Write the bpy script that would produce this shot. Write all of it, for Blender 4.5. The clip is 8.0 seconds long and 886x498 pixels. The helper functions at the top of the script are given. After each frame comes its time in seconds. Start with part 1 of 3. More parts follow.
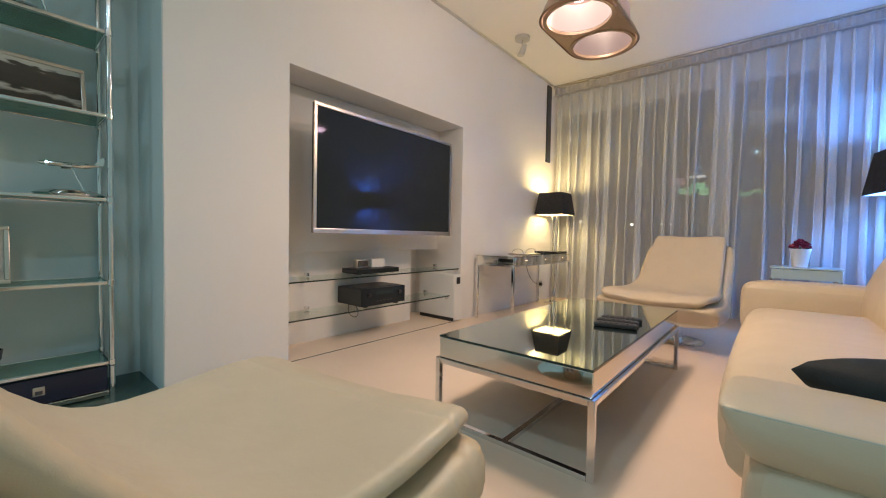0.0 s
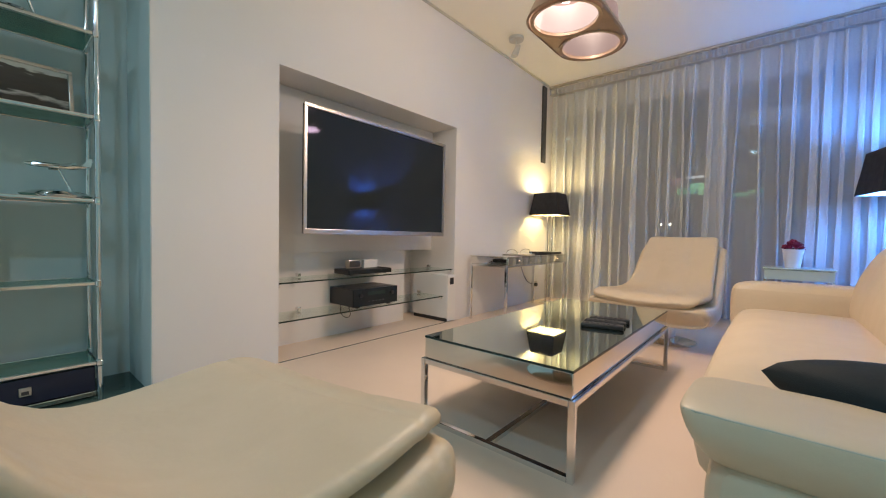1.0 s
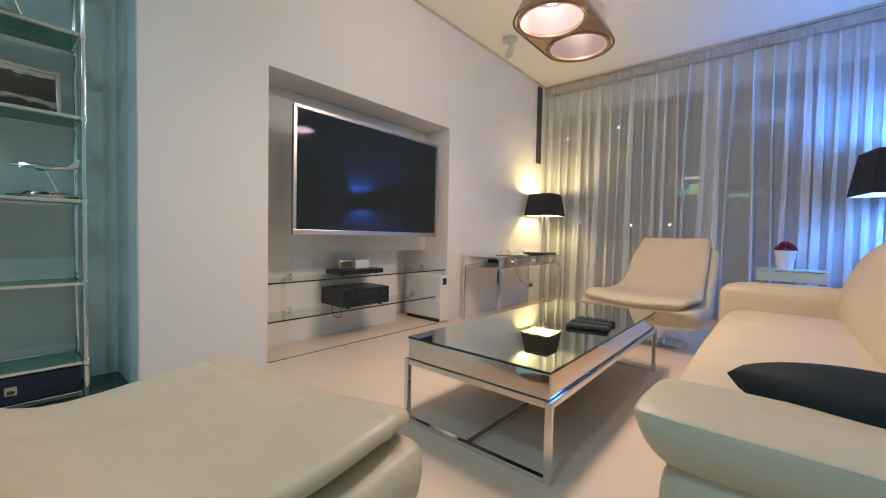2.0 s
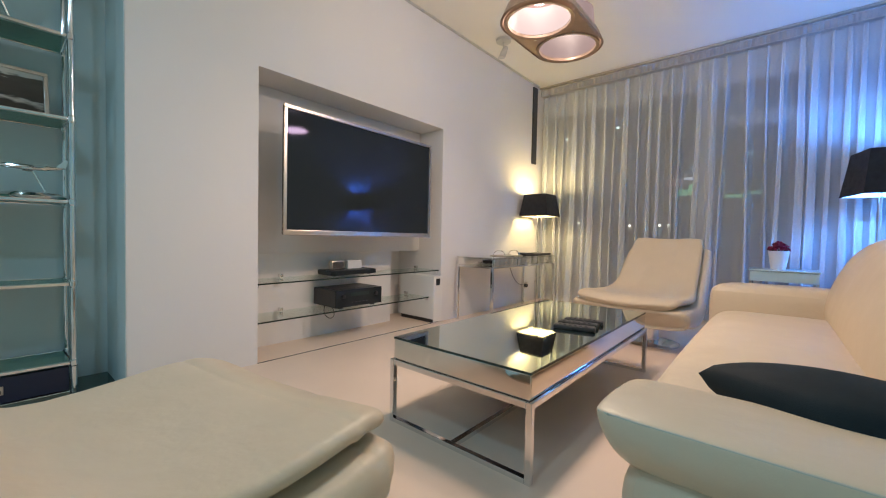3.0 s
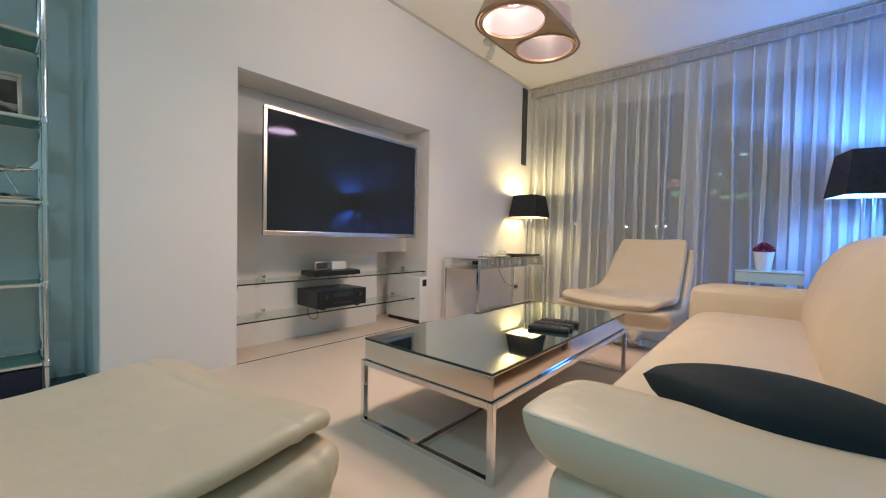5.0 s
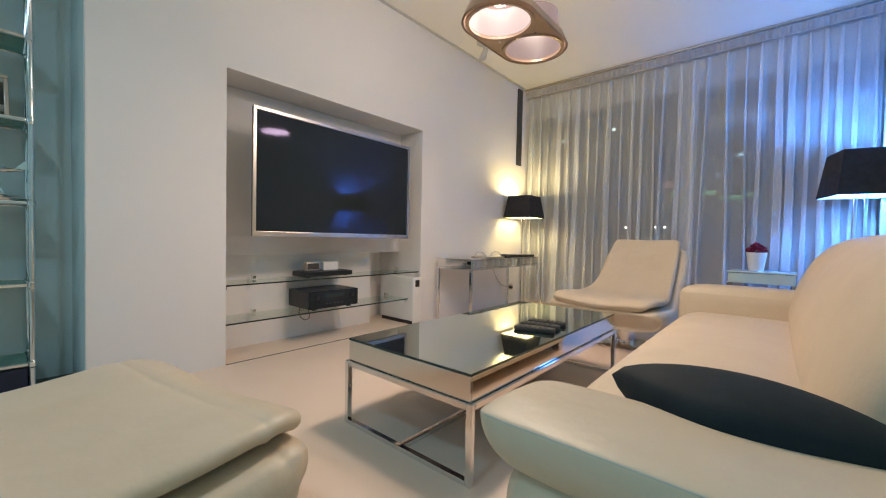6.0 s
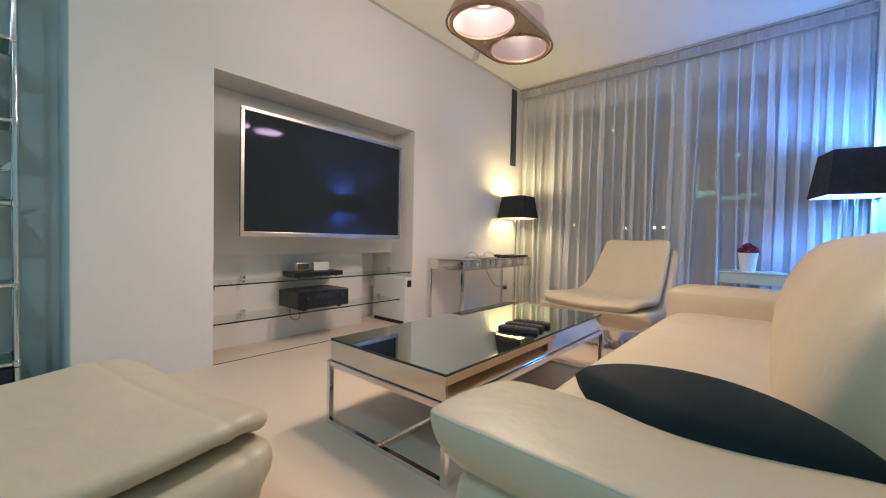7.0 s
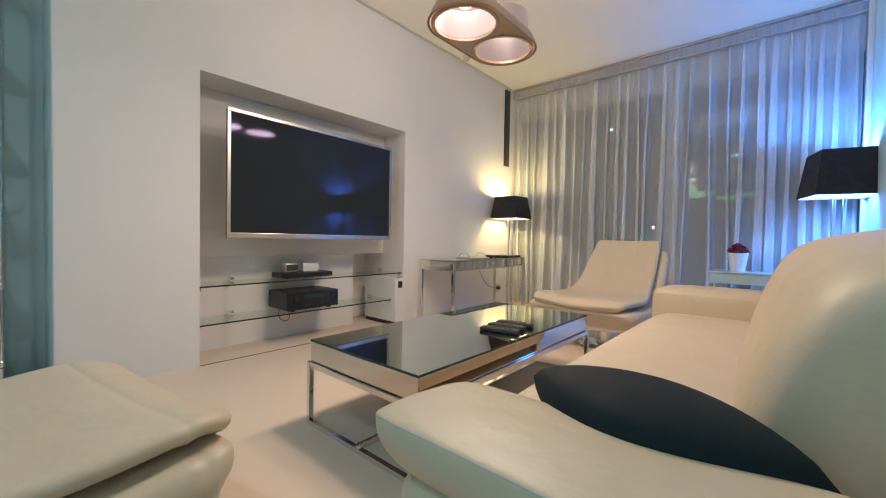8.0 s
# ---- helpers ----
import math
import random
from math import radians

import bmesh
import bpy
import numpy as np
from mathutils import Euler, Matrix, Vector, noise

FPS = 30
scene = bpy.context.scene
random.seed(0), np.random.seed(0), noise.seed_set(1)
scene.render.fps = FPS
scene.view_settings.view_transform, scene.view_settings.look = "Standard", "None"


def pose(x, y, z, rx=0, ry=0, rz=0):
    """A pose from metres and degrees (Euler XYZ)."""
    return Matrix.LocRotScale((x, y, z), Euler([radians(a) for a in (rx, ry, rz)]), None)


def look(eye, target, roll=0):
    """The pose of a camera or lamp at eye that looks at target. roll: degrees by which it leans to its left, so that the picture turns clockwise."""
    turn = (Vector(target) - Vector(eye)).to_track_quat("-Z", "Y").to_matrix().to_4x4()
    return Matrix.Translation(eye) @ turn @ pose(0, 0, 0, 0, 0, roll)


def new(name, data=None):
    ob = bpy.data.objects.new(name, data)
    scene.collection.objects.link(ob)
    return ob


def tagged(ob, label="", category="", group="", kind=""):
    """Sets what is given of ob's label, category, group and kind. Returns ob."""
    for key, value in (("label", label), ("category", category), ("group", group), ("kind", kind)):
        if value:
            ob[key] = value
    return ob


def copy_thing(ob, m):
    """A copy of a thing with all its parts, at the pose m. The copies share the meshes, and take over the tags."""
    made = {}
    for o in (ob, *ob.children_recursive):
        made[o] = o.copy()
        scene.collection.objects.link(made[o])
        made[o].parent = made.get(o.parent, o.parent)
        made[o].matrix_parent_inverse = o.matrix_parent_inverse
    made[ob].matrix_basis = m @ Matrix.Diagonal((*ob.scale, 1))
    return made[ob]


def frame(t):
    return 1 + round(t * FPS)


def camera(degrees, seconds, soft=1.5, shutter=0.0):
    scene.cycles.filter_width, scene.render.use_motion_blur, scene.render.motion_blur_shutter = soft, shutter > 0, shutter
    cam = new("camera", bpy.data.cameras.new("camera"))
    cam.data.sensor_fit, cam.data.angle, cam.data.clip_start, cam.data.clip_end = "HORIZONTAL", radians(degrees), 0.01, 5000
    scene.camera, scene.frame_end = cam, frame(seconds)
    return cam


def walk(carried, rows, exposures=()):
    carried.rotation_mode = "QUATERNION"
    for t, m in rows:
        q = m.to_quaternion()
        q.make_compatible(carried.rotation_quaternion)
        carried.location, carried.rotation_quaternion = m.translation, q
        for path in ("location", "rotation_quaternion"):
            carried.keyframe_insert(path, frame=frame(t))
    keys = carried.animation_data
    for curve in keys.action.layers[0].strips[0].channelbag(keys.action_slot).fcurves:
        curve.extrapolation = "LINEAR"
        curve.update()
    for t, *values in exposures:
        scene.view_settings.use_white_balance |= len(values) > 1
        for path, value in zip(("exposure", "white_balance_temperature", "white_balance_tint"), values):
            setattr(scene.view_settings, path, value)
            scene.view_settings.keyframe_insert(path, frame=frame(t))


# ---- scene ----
cam = camera(97.6, 8.0, soft=1.1)
PATH = [
    (0, (3.638, 3.707, 0.824), (2.345, 5.231, 0.758), 1.0),
    (0.5, (3.662, 3.729, 0.83), (2.368, 5.252, 0.762), 1.0),
    (1, (3.691, 3.749, 0.828), (2.396, 5.272, 0.763), 1.0),
    (1.5, (3.724, 3.773, 0.833), (2.426, 5.293, 0.767), 1.1),
    (3, (3.805, 3.839, 0.835), (2.505, 5.357, 0.773), 1.1),
    (3.5, (3.828, 3.86, 0.835), (2.528, 5.379, 0.774), 1.1),
    (4, (3.854, 3.887, 0.832), (2.554, 5.406, 0.775), 1.1),
    (4.5, (3.877, 3.905, 0.836), (2.578, 5.425, 0.778), 1.1),
    (6, (3.957, 3.974, 0.836), (2.655, 5.492, 0.783), 1.1),
    (6.5, (3.987, 4.0, 0.84), (2.684, 5.516, 0.786), 1.1),
    (7, (4.023, 4.03, 0.837), (2.719, 5.544, 0.786), 1.1),
    (7.5, (4.055, 4.059, 0.837), (2.751, 5.575, 0.789), 1.0),
    (8, (4.098, 4.09, 0.843), (2.791, 5.602, 0.793), 1.0),
]
TINT = [(0.0, 0.12, 6310, 14), (0.5, 0.12, 6150, 14), (1.0, 0.12, 6060, 13), (1.5, 0.12, 5980, 13), (3.0, 0.12, 5780, 13), (4.5, 0.12, 5760, 12), (6.0, 0.12, 5810, 11), (8.0, 0.12, 5880, 11)]
walk(cam, [(t, look(eye, target, roll)) for t, eye, target, roll in PATH], TINT)

# ---------- world, lights, exposure ----------
world = bpy.data.worlds.new("night_world")
scene.world = world
world.use_nodes = True
world.node_tree.nodes["Background"].inputs[0].default_value = (0.05, 0.07, 0.13, 1)
world.node_tree.nodes["Background"].inputs[1].default_value = 0.3
scene.view_settings.exposure = 0.0


def lamp(name, kind, m, watts, colour, size=0.1):
    data = bpy.data.lights.new(name, kind)
    data.energy, data.color = watts, colour
    if kind == "AREA":
        data.shape, data.size = "DISK", size
    else:
        data.shadow_soft_size = size
    ob = new(name, data)
    ob.matrix_world = m
    return ob


L1 = (1.53, 8.36)
L2 = (4.44, 8.36)
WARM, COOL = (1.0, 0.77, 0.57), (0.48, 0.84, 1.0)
# The far pair is added; only the near cup has a lit bulb.
for y, watts in ((5.69, 1.0), (6.045, 0.8)):
    lamp("pendant_point_light", "POINT", pose(2.84, y, 2.2), 13.8 * watts, WARM, 0.05)
    lamp("pendant_diffuser_light", "AREA", pose(2.84, y, 1.935), 12.5 * watts, (1.0, 0.71, 0.50), 0.28)
lamp("corner_lamp_bulb", "POINT", pose(L1[0], L1[1], 1.315), 18, (1.0, 0.72, 0.28), 0.07)
lamp("blue_lamp_bulb", "POINT", pose(L2[0], L2[1], 1.455), 42, (0.11, 0.33, 1.0), 0.05)
# Unseen cool fill lamps, added; their number and places are assumed.
FILL_SPOTS = ((2.0, 1.7), (3.3, 3.2), (2.6, 0.4))
for x, y in FILL_SPOTS:
    lamp("cool_fill_beam", "AREA", pose(x, y, 2.85), 11.5, COOL, 0.10)


# ---------- materials ----------
def mat(name, base, rough=0.5, metal=0.0, vary=0.08, scale=6.0, bump=0.0, bscale=60.0, tone=None, wrinkle=0.0, **more):
    """Principled surface with broad mottling, fine grain and a little relief."""
    m = bpy.data.materials.new(name)
    m.use_nodes = True
    nt = m.node_tree
    b = nt.nodes["Principled BSDF"]
    b.inputs["Roughness"].default_value, b.inputs["Metallic"].default_value = rough, metal
    for k, v in more.items():
        b.inputs[k.replace("_", " ")].default_value = v
    co = nt.nodes.new("ShaderNodeTexCoord")
    big, fine = nt.nodes.new("ShaderNodeTexNoise"), nt.nodes.new("ShaderNodeTexNoise")
    big.inputs["Scale"].default_value, big.inputs["Detail"].default_value = scale, 4
    fine.inputs["Scale"].default_value, fine.inputs["Detail"].default_value = bscale, 3
    for n in (big, fine):
        nt.links.new(co.outputs["Object"], n.inputs["Vector"])
    add = nt.nodes.new("ShaderNodeMath")
    add.operation = "MULTIPLY_ADD"
    add.inputs[1].default_value = 0.35
    nt.links.new(fine.outputs["Fac"], add.inputs[0])
    nt.links.new(big.outputs["Fac"], add.inputs[2])
    ramp = nt.nodes.new("ShaderNodeMapRange")
    ramp.inputs["From Min"].default_value, ramp.inputs["From Max"].default_value = 0.4, 0.95
    nt.links.new(add.outputs[0], ramp.inputs["Value"])
    mix = nt.nodes.new("ShaderNodeMix")
    mix.data_type = "RGBA"
    other = tone or tuple(c * (1 - vary) for c in base)
    mix.inputs["A"].default_value, mix.inputs["B"].default_value = (*base, 1), (*other, 1)
    nt.links.new(ramp.outputs[0], mix.inputs["Factor"])
    nt.links.new(mix.outputs["Result"], b.inputs["Base Color"])
    rr = nt.nodes.new("ShaderNodeMapRange")
    rr.inputs["To Min"].default_value, rr.inputs["To Max"].default_value = rough * 0.85, min(1, rough * 1.2)
    nt.links.new(big.outputs["Fac"], rr.inputs["Value"])
    nt.links.new(rr.outputs[0], b.inputs["Roughness"])
    if bump:
        bp = nt.nodes.new("ShaderNodeBump")
        bp.inputs["Strength"].default_value, bp.inputs["Distance"].default_value = bump, 0.004
        nt.links.new(fine.outputs["Fac"], bp.inputs["Height"])
        nt.links.new(bp.outputs[0], b.inputs["Normal"])
        if wrinkle:
            wr = nt.nodes.new("ShaderNodeBump")
            wr.inputs["Strength"].default_value, wr.inputs["Distance"].default_value = wrinkle, 0.03
            nt.links.new(big.outputs["Fac"], wr.inputs["Height"])
            nt.links.new(wr.outputs[0], bp.inputs["Normal"])
    return m


def glow(name, colour, strength, base=(0.8, 0.75, 0.7)):
    m = bpy.data.materials.new(name)
    m.use_nodes = True
    b = m.node_tree.nodes["Principled BSDF"]
    b.inputs["Base Color"].default_value = (*base, 1)
    b.inputs["Emission Color"].default_value, b.inputs["Emission Strength"].default_value = (*colour, 1), strength
    return m


def sheet(name, tint, clear, gloss=0.0, through_light=0.0, rough=0.05):
    """Thin see-through sheet: part clear, part diffuse or translucent, with a Fresnel gloss."""
    m = bpy.data.materials.new(name)
    m.use_nodes = True
    nt = m.node_tree
    nt.nodes.remove(nt.nodes["Principled BSDF"])
    out = nt.nodes["Material Output"]
    tr, df = nt.nodes.new("ShaderNodeBsdfTransparent"), nt.nodes.new("ShaderNodeBsdfDiffuse")
    tl, gl = nt.nodes.new("ShaderNodeBsdfTranslucent"), nt.nodes.new("ShaderNodeBsdfGlossy")
    tr.inputs[0].default_value = (*tint[0], 1)
    df.inputs[0].default_value = tl.inputs[0].default_value = (*tint[1], 1)
    gl.inputs["Roughness"].default_value = rough
    body, mix, top = (nt.nodes.new("ShaderNodeMixShader") for _ in range(3))
    body.inputs[0].default_value, mix.inputs[0].default_value = through_light, clear
    nt.links.new(df.outputs[0], body.inputs[1])
    nt.links.new(tl.outputs[0], body.inputs[2])
    nt.links.new(body.outputs[0], mix.inputs[1])
    nt.links.new(tr.outputs[0], mix.inputs[2])
    if gloss:
        fr, mul = nt.nodes.new("ShaderNodeFresnel"), nt.nodes.new("ShaderNodeMath")
        fr.inputs[0].default_value = 1.5
        mul.operation, mul.inputs[1].default_value = "MULTIPLY", gloss
        nt.links.new(fr.outputs[0], mul.inputs[0])
        nt.links.new(mul.outputs[0], top.inputs[0])
        nt.links.new(mix.outputs[0], top.inputs[1])
        nt.links.new(gl.outputs[0], top.inputs[2])
        nt.links.new(top.outputs[0], out.inputs[0])
    else:
        nt.links.new(mix.outputs[0], out.inputs[0])
    return m


M_WALL = mat("wall_paint", (0.80, 0.785, 0.77), 0.7, vary=0.03, scale=1.5, bump=0.08, bscale=220)
M_CEIL = mat("ceiling_paint", (0.82, 0.79, 0.71), 0.75, vary=0.02, scale=1.2, bump=0.05, bscale=200)
M_FLOOR = mat("pale_stone_floor", (0.78, 0.645, 0.52), 0.45, vary=0.06, scale=2.5, bump=0.05, bscale=150)
M_LEATHER = mat("ivory_leather", (0.67, 0.56, 0.405), 0.43, vary=0.06, scale=6, bump=0.07, bscale=330, wrinkle=0.3)
M_SEAM = mat("leather_seam", (0.55, 0.52, 0.44), 0.6, scale=9)
M_CHROME = mat("chrome", (0.80, 0.80, 0.80), 0.08, 1.0, vary=0.1, scale=8)
M_SATIN = mat("brushed_aluminium", (0.64, 0.59, 0.53), 0.3, 1.0, vary=0.08, scale=12)
M_MIRROR = mat("mirror_glass", (0.78, 0.76, 0.70), 0.03, 1.0, vary=0.03, scale=3)
M_DARKMIRROR = mat("table_mirror_glass", (0.52, 0.58, 0.52), 0.03, 1.0, vary=0.04, scale=3)
M_BLACK = mat("black_plastic", (0.022, 0.024, 0.028), 0.35, vary=0.3, scale=14)
M_SCREEN = mat("tv_screen", (0.025, 0.032, 0.034), 0.06, vary=0.1, scale=2, Specular_IOR_Level=0.27, Specular_Tint=(0.55, 0.52, 1.0, 1))
M_SHADE = mat("black_shade_fabric", (0.022, 0.024, 0.031), 0.8, vary=0.25, scale=20, bump=0.3, bscale=500)
M_INNER = mat("white_shade_lining", (0.85, 0.83, 0.78), 0.7, scale=9)
M_PILLOW = mat("black_satin_fabric", (0.015, 0.025, 0.031), 0.7, vary=0.3, scale=7, bump=0.25, bscale=420, Specular_IOR_Level=0.2)
M_BRONZE = mat("brown_bronze", (0.46, 0.33, 0.24), 0.36, 0.45, vary=0.2, scale=9)
M_WHITE = mat("white_lacquer", (0.82, 0.82, 0.80), 0.3, vary=0.03, scale=4)
M_NAVY = mat("navy_lacquer", (0.010, 0.016, 0.045), 0.35, vary=0.2, scale=8)
M_RED = mat("red_blossom", (0.30, 0.008, 0.05), 0.6, vary=0.5, scale=60)
M_LEAF = mat("dark_leaf", (0.03, 0.07, 0.025), 0.6, vary=0.3, scale=40)
M_FRAME = mat("dark_window_frame", (0.05, 0.05, 0.055), 0.4, vary=0.15, scale=7)
M_PHOTO = mat("photo_print", (0.03, 0.028, 0.025), 0.25, scale=22, tone=(0.10, 0.09, 0.08))


def landscape(name, sky, dark, streak, height):
    m = mat(name, dark, 0.25)
    nt = m.node_tree
    b = nt.nodes["Principled BSDF"]
    co, sep, no = nt.nodes.new("ShaderNodeTexCoord"), nt.nodes.new("ShaderNodeSeparateXYZ"), nt.nodes.new("ShaderNodeTexNoise")
    mp = nt.nodes.new("ShaderNodeMapping")
    mp.inputs["Scale"].default_value = (1, 7, 26)
    nt.links.new(co.outputs["Object"], mp.inputs[0])
    nt.links.new(mp.outputs[0], no.inputs["Vector"])
    no.inputs["Scale"].default_value = 1.3
    nt.links.new(co.outputs["Object"], sep.inputs[0])
    add = nt.nodes.new("ShaderNodeMath")
    add.operation, add.inputs[1].default_value = "MULTIPLY_ADD", 0.10
    nt.links.new(no.outputs["Fac"], add.inputs[0])
    nt.links.new(sep.outputs["Z"], add.inputs[2])
    ramp = nt.nodes.new("ShaderNodeValToRGB")
    e = ramp.color_ramp.elements
    e[0].position, e[0].color = 0.0, (*dark, 1)
    e[1].position, e[1].color = 1.0, (*sky, 1)
    for p, c in ((0.22, dark), (0.30, streak), (0.36, dark), (0.80, tuple(2 * k for k in dark)), (0.84, sky)):
        k = e.new(p)
        k.color = (*c, 1)
    mr = nt.nodes.new("ShaderNodeMapRange")
    mr.inputs["From Min"].default_value, mr.inputs["From Max"].default_value = 0.04, height + 0.05
    nt.links.new(add.outputs[0], mr.inputs["Value"])
    nt.links.new(mr.outputs[0], ramp.inputs[0])
    nt.links.new(ramp.outputs[0], b.inputs["Base Color"])
    return m


M_LAND = landscape("mountain_photo", (0.52, 0.50, 0.44), (0.035, 0.03, 0.025), (0.42, 0.38, 0.33), 0.235)
M_PHOTO_PALE = mat("pale_photo_print", (0.55, 0.50, 0.44), 0.3, scale=14, tone=(0.35, 0.32, 0.28))
M_SHELFGLASS = sheet("green_shelf_glass", ((0.58, 0.84, 0.74), (0.26, 0.46, 0.38)), 0.55, 0.7)
M_EDGEDARK = mat("dark_glass_edge", (0.03, 0.05, 0.045), 0.15, vary=0.1, scale=20)
M_DARKGLASS = mat("dark_green_glass", (0.05, 0.09, 0.075), 0.12, vary=0.2, scale=4)
M_CLEAR = sheet("clear_shelf_glass", ((0.93, 0.97, 0.95), (0.3, 0.4, 0.38)), 1.0, 0.2)
M_PANE = sheet("window_glass", ((0.85, 0.9, 0.92), (0.1, 0.1, 0.1)), 0.99, 0.45)
M_SHEER = sheet("grey_sheer_fabric", ((1, 1, 1), (0.91, 0.94, 0.96)), 0.51, 0, 0.18)
M_BAND = sheet("grey_heading_fabric", ((1, 1, 1), (0.62, 0.61, 0.62)), 0.25, 0, 0.3)
M_FROST = glow("lit_diffuser", (1.0, 0.57, 0.46), 0.55, (0.2, 0.15, 0.12))
# Weak glow painted into the unlit far cup for its reflected bulb light.
M_FROST_DIM = glow("unlit_cup_diffuser_glow", (1.0, 0.62, 0.52), 0.36, (0.1, 0.07, 0.06))
M_BULB = glow("lit_bulb", (1.0, 0.9, 0.8), 5)
M_TUBE = glow("lit_glass_tube", (1.0, 0.72, 0.60), 0.72, (0.05, 0.04, 0.035))
# Same put-in glow for the far cup's tube.
M_TUBE_DIM = glow("unlit_cup_tube_glow", (1.0, 0.66, 0.56), 0.32, (0.02, 0.015, 0.012))
M_TRIM = mat("light_grey_finish", (0.56, 0.55, 0.51), 0.7, vary=0.05, scale=4)
M_CONCRETE = mat("grey_lintel_plaster", (0.62, 0.62, 0.61), 0.8, vary=0.1, scale=3, bump=0.1, bscale=120)
# Cool dim light in the shelf recess is tinted into this wall colour.
M_RECESS = mat("cool_shaded_wall_paint", (0.68, 0.74, 0.725), 0.7, vary=0.04, scale=1.5, bump=0.06, bscale=220)
M_AQUA = mat("pale_aqua_paint", (0.52, 0.70, 0.68), 0.6, vary=0.05, scale=1.5, bump=0.06, bscale=220)
# Pale mint colour stands in for the sofa reflected in the side table.
M_MINT = mat("mint_mirror_tint", (0.60, 0.74, 0.70), 0.15, vary=0.05, scale=5)
M_NIGHT = mat("night_distance", (0.02, 0.022, 0.03), 0.9, vary=0.4, scale=0.8)


# ---------- shapes ----------
def cube(bm, x0, x1, y0, y1, z0, z1, bevel=0.0, seg=2):
    c = bmesh.ops.create_cube(bm, size=1, matrix=Matrix.LocRotScale(((x0 + x1) / 2, (y0 + y1) / 2, (z0 + z1) / 2), None, (x1 - x0, y1 - y0, z1 - z0)))
    if bevel:
        edges = list({e for v in c["verts"] for e in v.link_edges})
        bmesh.ops.bevel(bm, geom=edges, offset=bevel, segments=seg, profile=0.5, affect="EDGES")
    return bm


def block(x0, x1, y0, y1, z0, z1, bevel=0.004, seg=2):
    return cube(bmesh.new(), x0, x1, y0, y1, z0, z1, bevel, seg)


def rod(bm, a, b, r, seg=24, r2=None):
    a, b = Vector(a), Vector(b)
    q = (b - a).to_track_quat("Z", "Y").to_matrix().to_4x4()
    bmesh.ops.create_cone(bm, cap_ends=True, segments=seg, radius1=r, radius2=r if r2 is None else r2, depth=(b - a).length, matrix=Matrix.Translation((a + b) / 2) @ q)
    return bm


def loft(rings, close=True, cap=True):
    """A skin over rings of equal length."""
    bm = bmesh.new()
    vs = [[bm.verts.new(p) for p in r] for r in rings]
    n = len(rings[0])
    for a, b in zip(vs, vs[1:]):
        for i in range(n if close else n - 1):
            bm.faces.new((a[i], a[(i + 1) % n], b[(i + 1) % n], b[i]))
    if cap:
        bm.faces.new(list(reversed(vs[0])))
        bm.faces.new(vs[-1])
    bmesh.ops.recalc_face_normals(bm, faces=bm.faces)
    return bm


def oval(n, w, h, power=3.5):
    """n points of a rounded rectangle of half sizes w, h."""
    pts = []
    for i in range(n):
        a = 2 * math.pi * i / n
        c, s = math.cos(a), math.sin(a)
        pts.append((w * math.copysign(abs(c) ** (2 / power), c), h * math.copysign(abs(s) ** (2 / power), s)))
    return pts


def mesh(name, bm, material, smooth=None):
    data = bpy.data.meshes.new(name)
    bm.normal_update()
    bm.to_mesh(data)
    bm.free()
    for m in material if isinstance(material, (list, tuple)) else [material]:
        data.materials.append(m)
    if smooth:
        data.shade_smooth()
        if smooth < 180:
            data.set_sharp_from_angle(angle=radians(smooth))
    return data


def part(name, bm, material, parent, label="", smooth=20):
    ob = new(name, mesh(name, bm, material, smooth))
    ob.parent = parent
    return tagged(ob, label) if label else ob


def thing(name, label, category, m=None, group="", bm=None, material=None, kind="", smooth=20):
    ob = new(name, mesh(name, bm, material, smooth) if bm else None)
    if m is not None:
        ob.matrix_world = m
    return tagged(ob, label, category, group, kind)


def soften(ob, levels=2):
    s = ob.modifiers.new("soft", "SUBSURF")
    s.levels = s.render_levels = levels
    return ob


# ---------- room ----------
X0, X1, Y1, ZC = 1.31, 4.62, 9.02, 2.87       # TV wall face, right wall, window wall, ceiling
XB, YS = 0.84, 4.285                           # shelf recess back, its side
NY0, NY1, NZ, NX = 4.945, 6.724, 1.885, 1.0   # TV niche


def setting(name, bm, material, label, category):
    return thing(name, label, category, None, "", bm, material, "structure", 30)


setting("floor", block(0.4, 4.9, -0.6, 9.4, -0.12, 0, 0), M_FLOOR, "pale cream polished stone floor", "floor")
setting("ceiling", block(0.4, 4.9, -0.6, 9.3, ZC, ZC + 0.15, 0), M_CEIL, "smooth white painted ceiling", "ceiling")
wall = bmesh.new()
cube(wall, 0.95, X0, YS, NY0, 0, ZC)
cube(wall, 0.70, X0, NY1, Y1, 0, ZC)
cube(wall, 0.95, X0, NY0, NY1, NZ, ZC)
cube(wall, 0.70, 0.95, YS, 6.39, 0, ZC)
cube(wall, 0.70, 0.95, 6.39, NY1, 0.69, ZC)
setting("wall_west", wall, M_WALL, "white painted wall with a recessed television niche", "wall")
setting("niche_panel", block(0.95, NX, NY0, NY1, 0.69, NZ, 0.002), M_WALL, "white raised back panel of the television niche", "panel")
setting("wall_niche_back", block(0.5, 0.7, 6.2, 6.9, 0, 0.9, 0), M_WALL, "white wall at the back of the niche", "wall")
setting("wall_recess", block(0.6, XB, -0.6, YS, 0, ZC, 0), M_RECESS, "wall behind the chrome shelving unit, cool shade tinted pale grey-green", "wall")
# Thin skin over the white wall's end, dimming it with the recess tint.
setting("wall_recess_side", block(XB, X0 - 0.003, YS - 0.004, YS - 0.0005, 0, ZC, 0), M_RECESS, "thin side skin of the shelf recess, cool shade tinted pale grey-green", "wall")
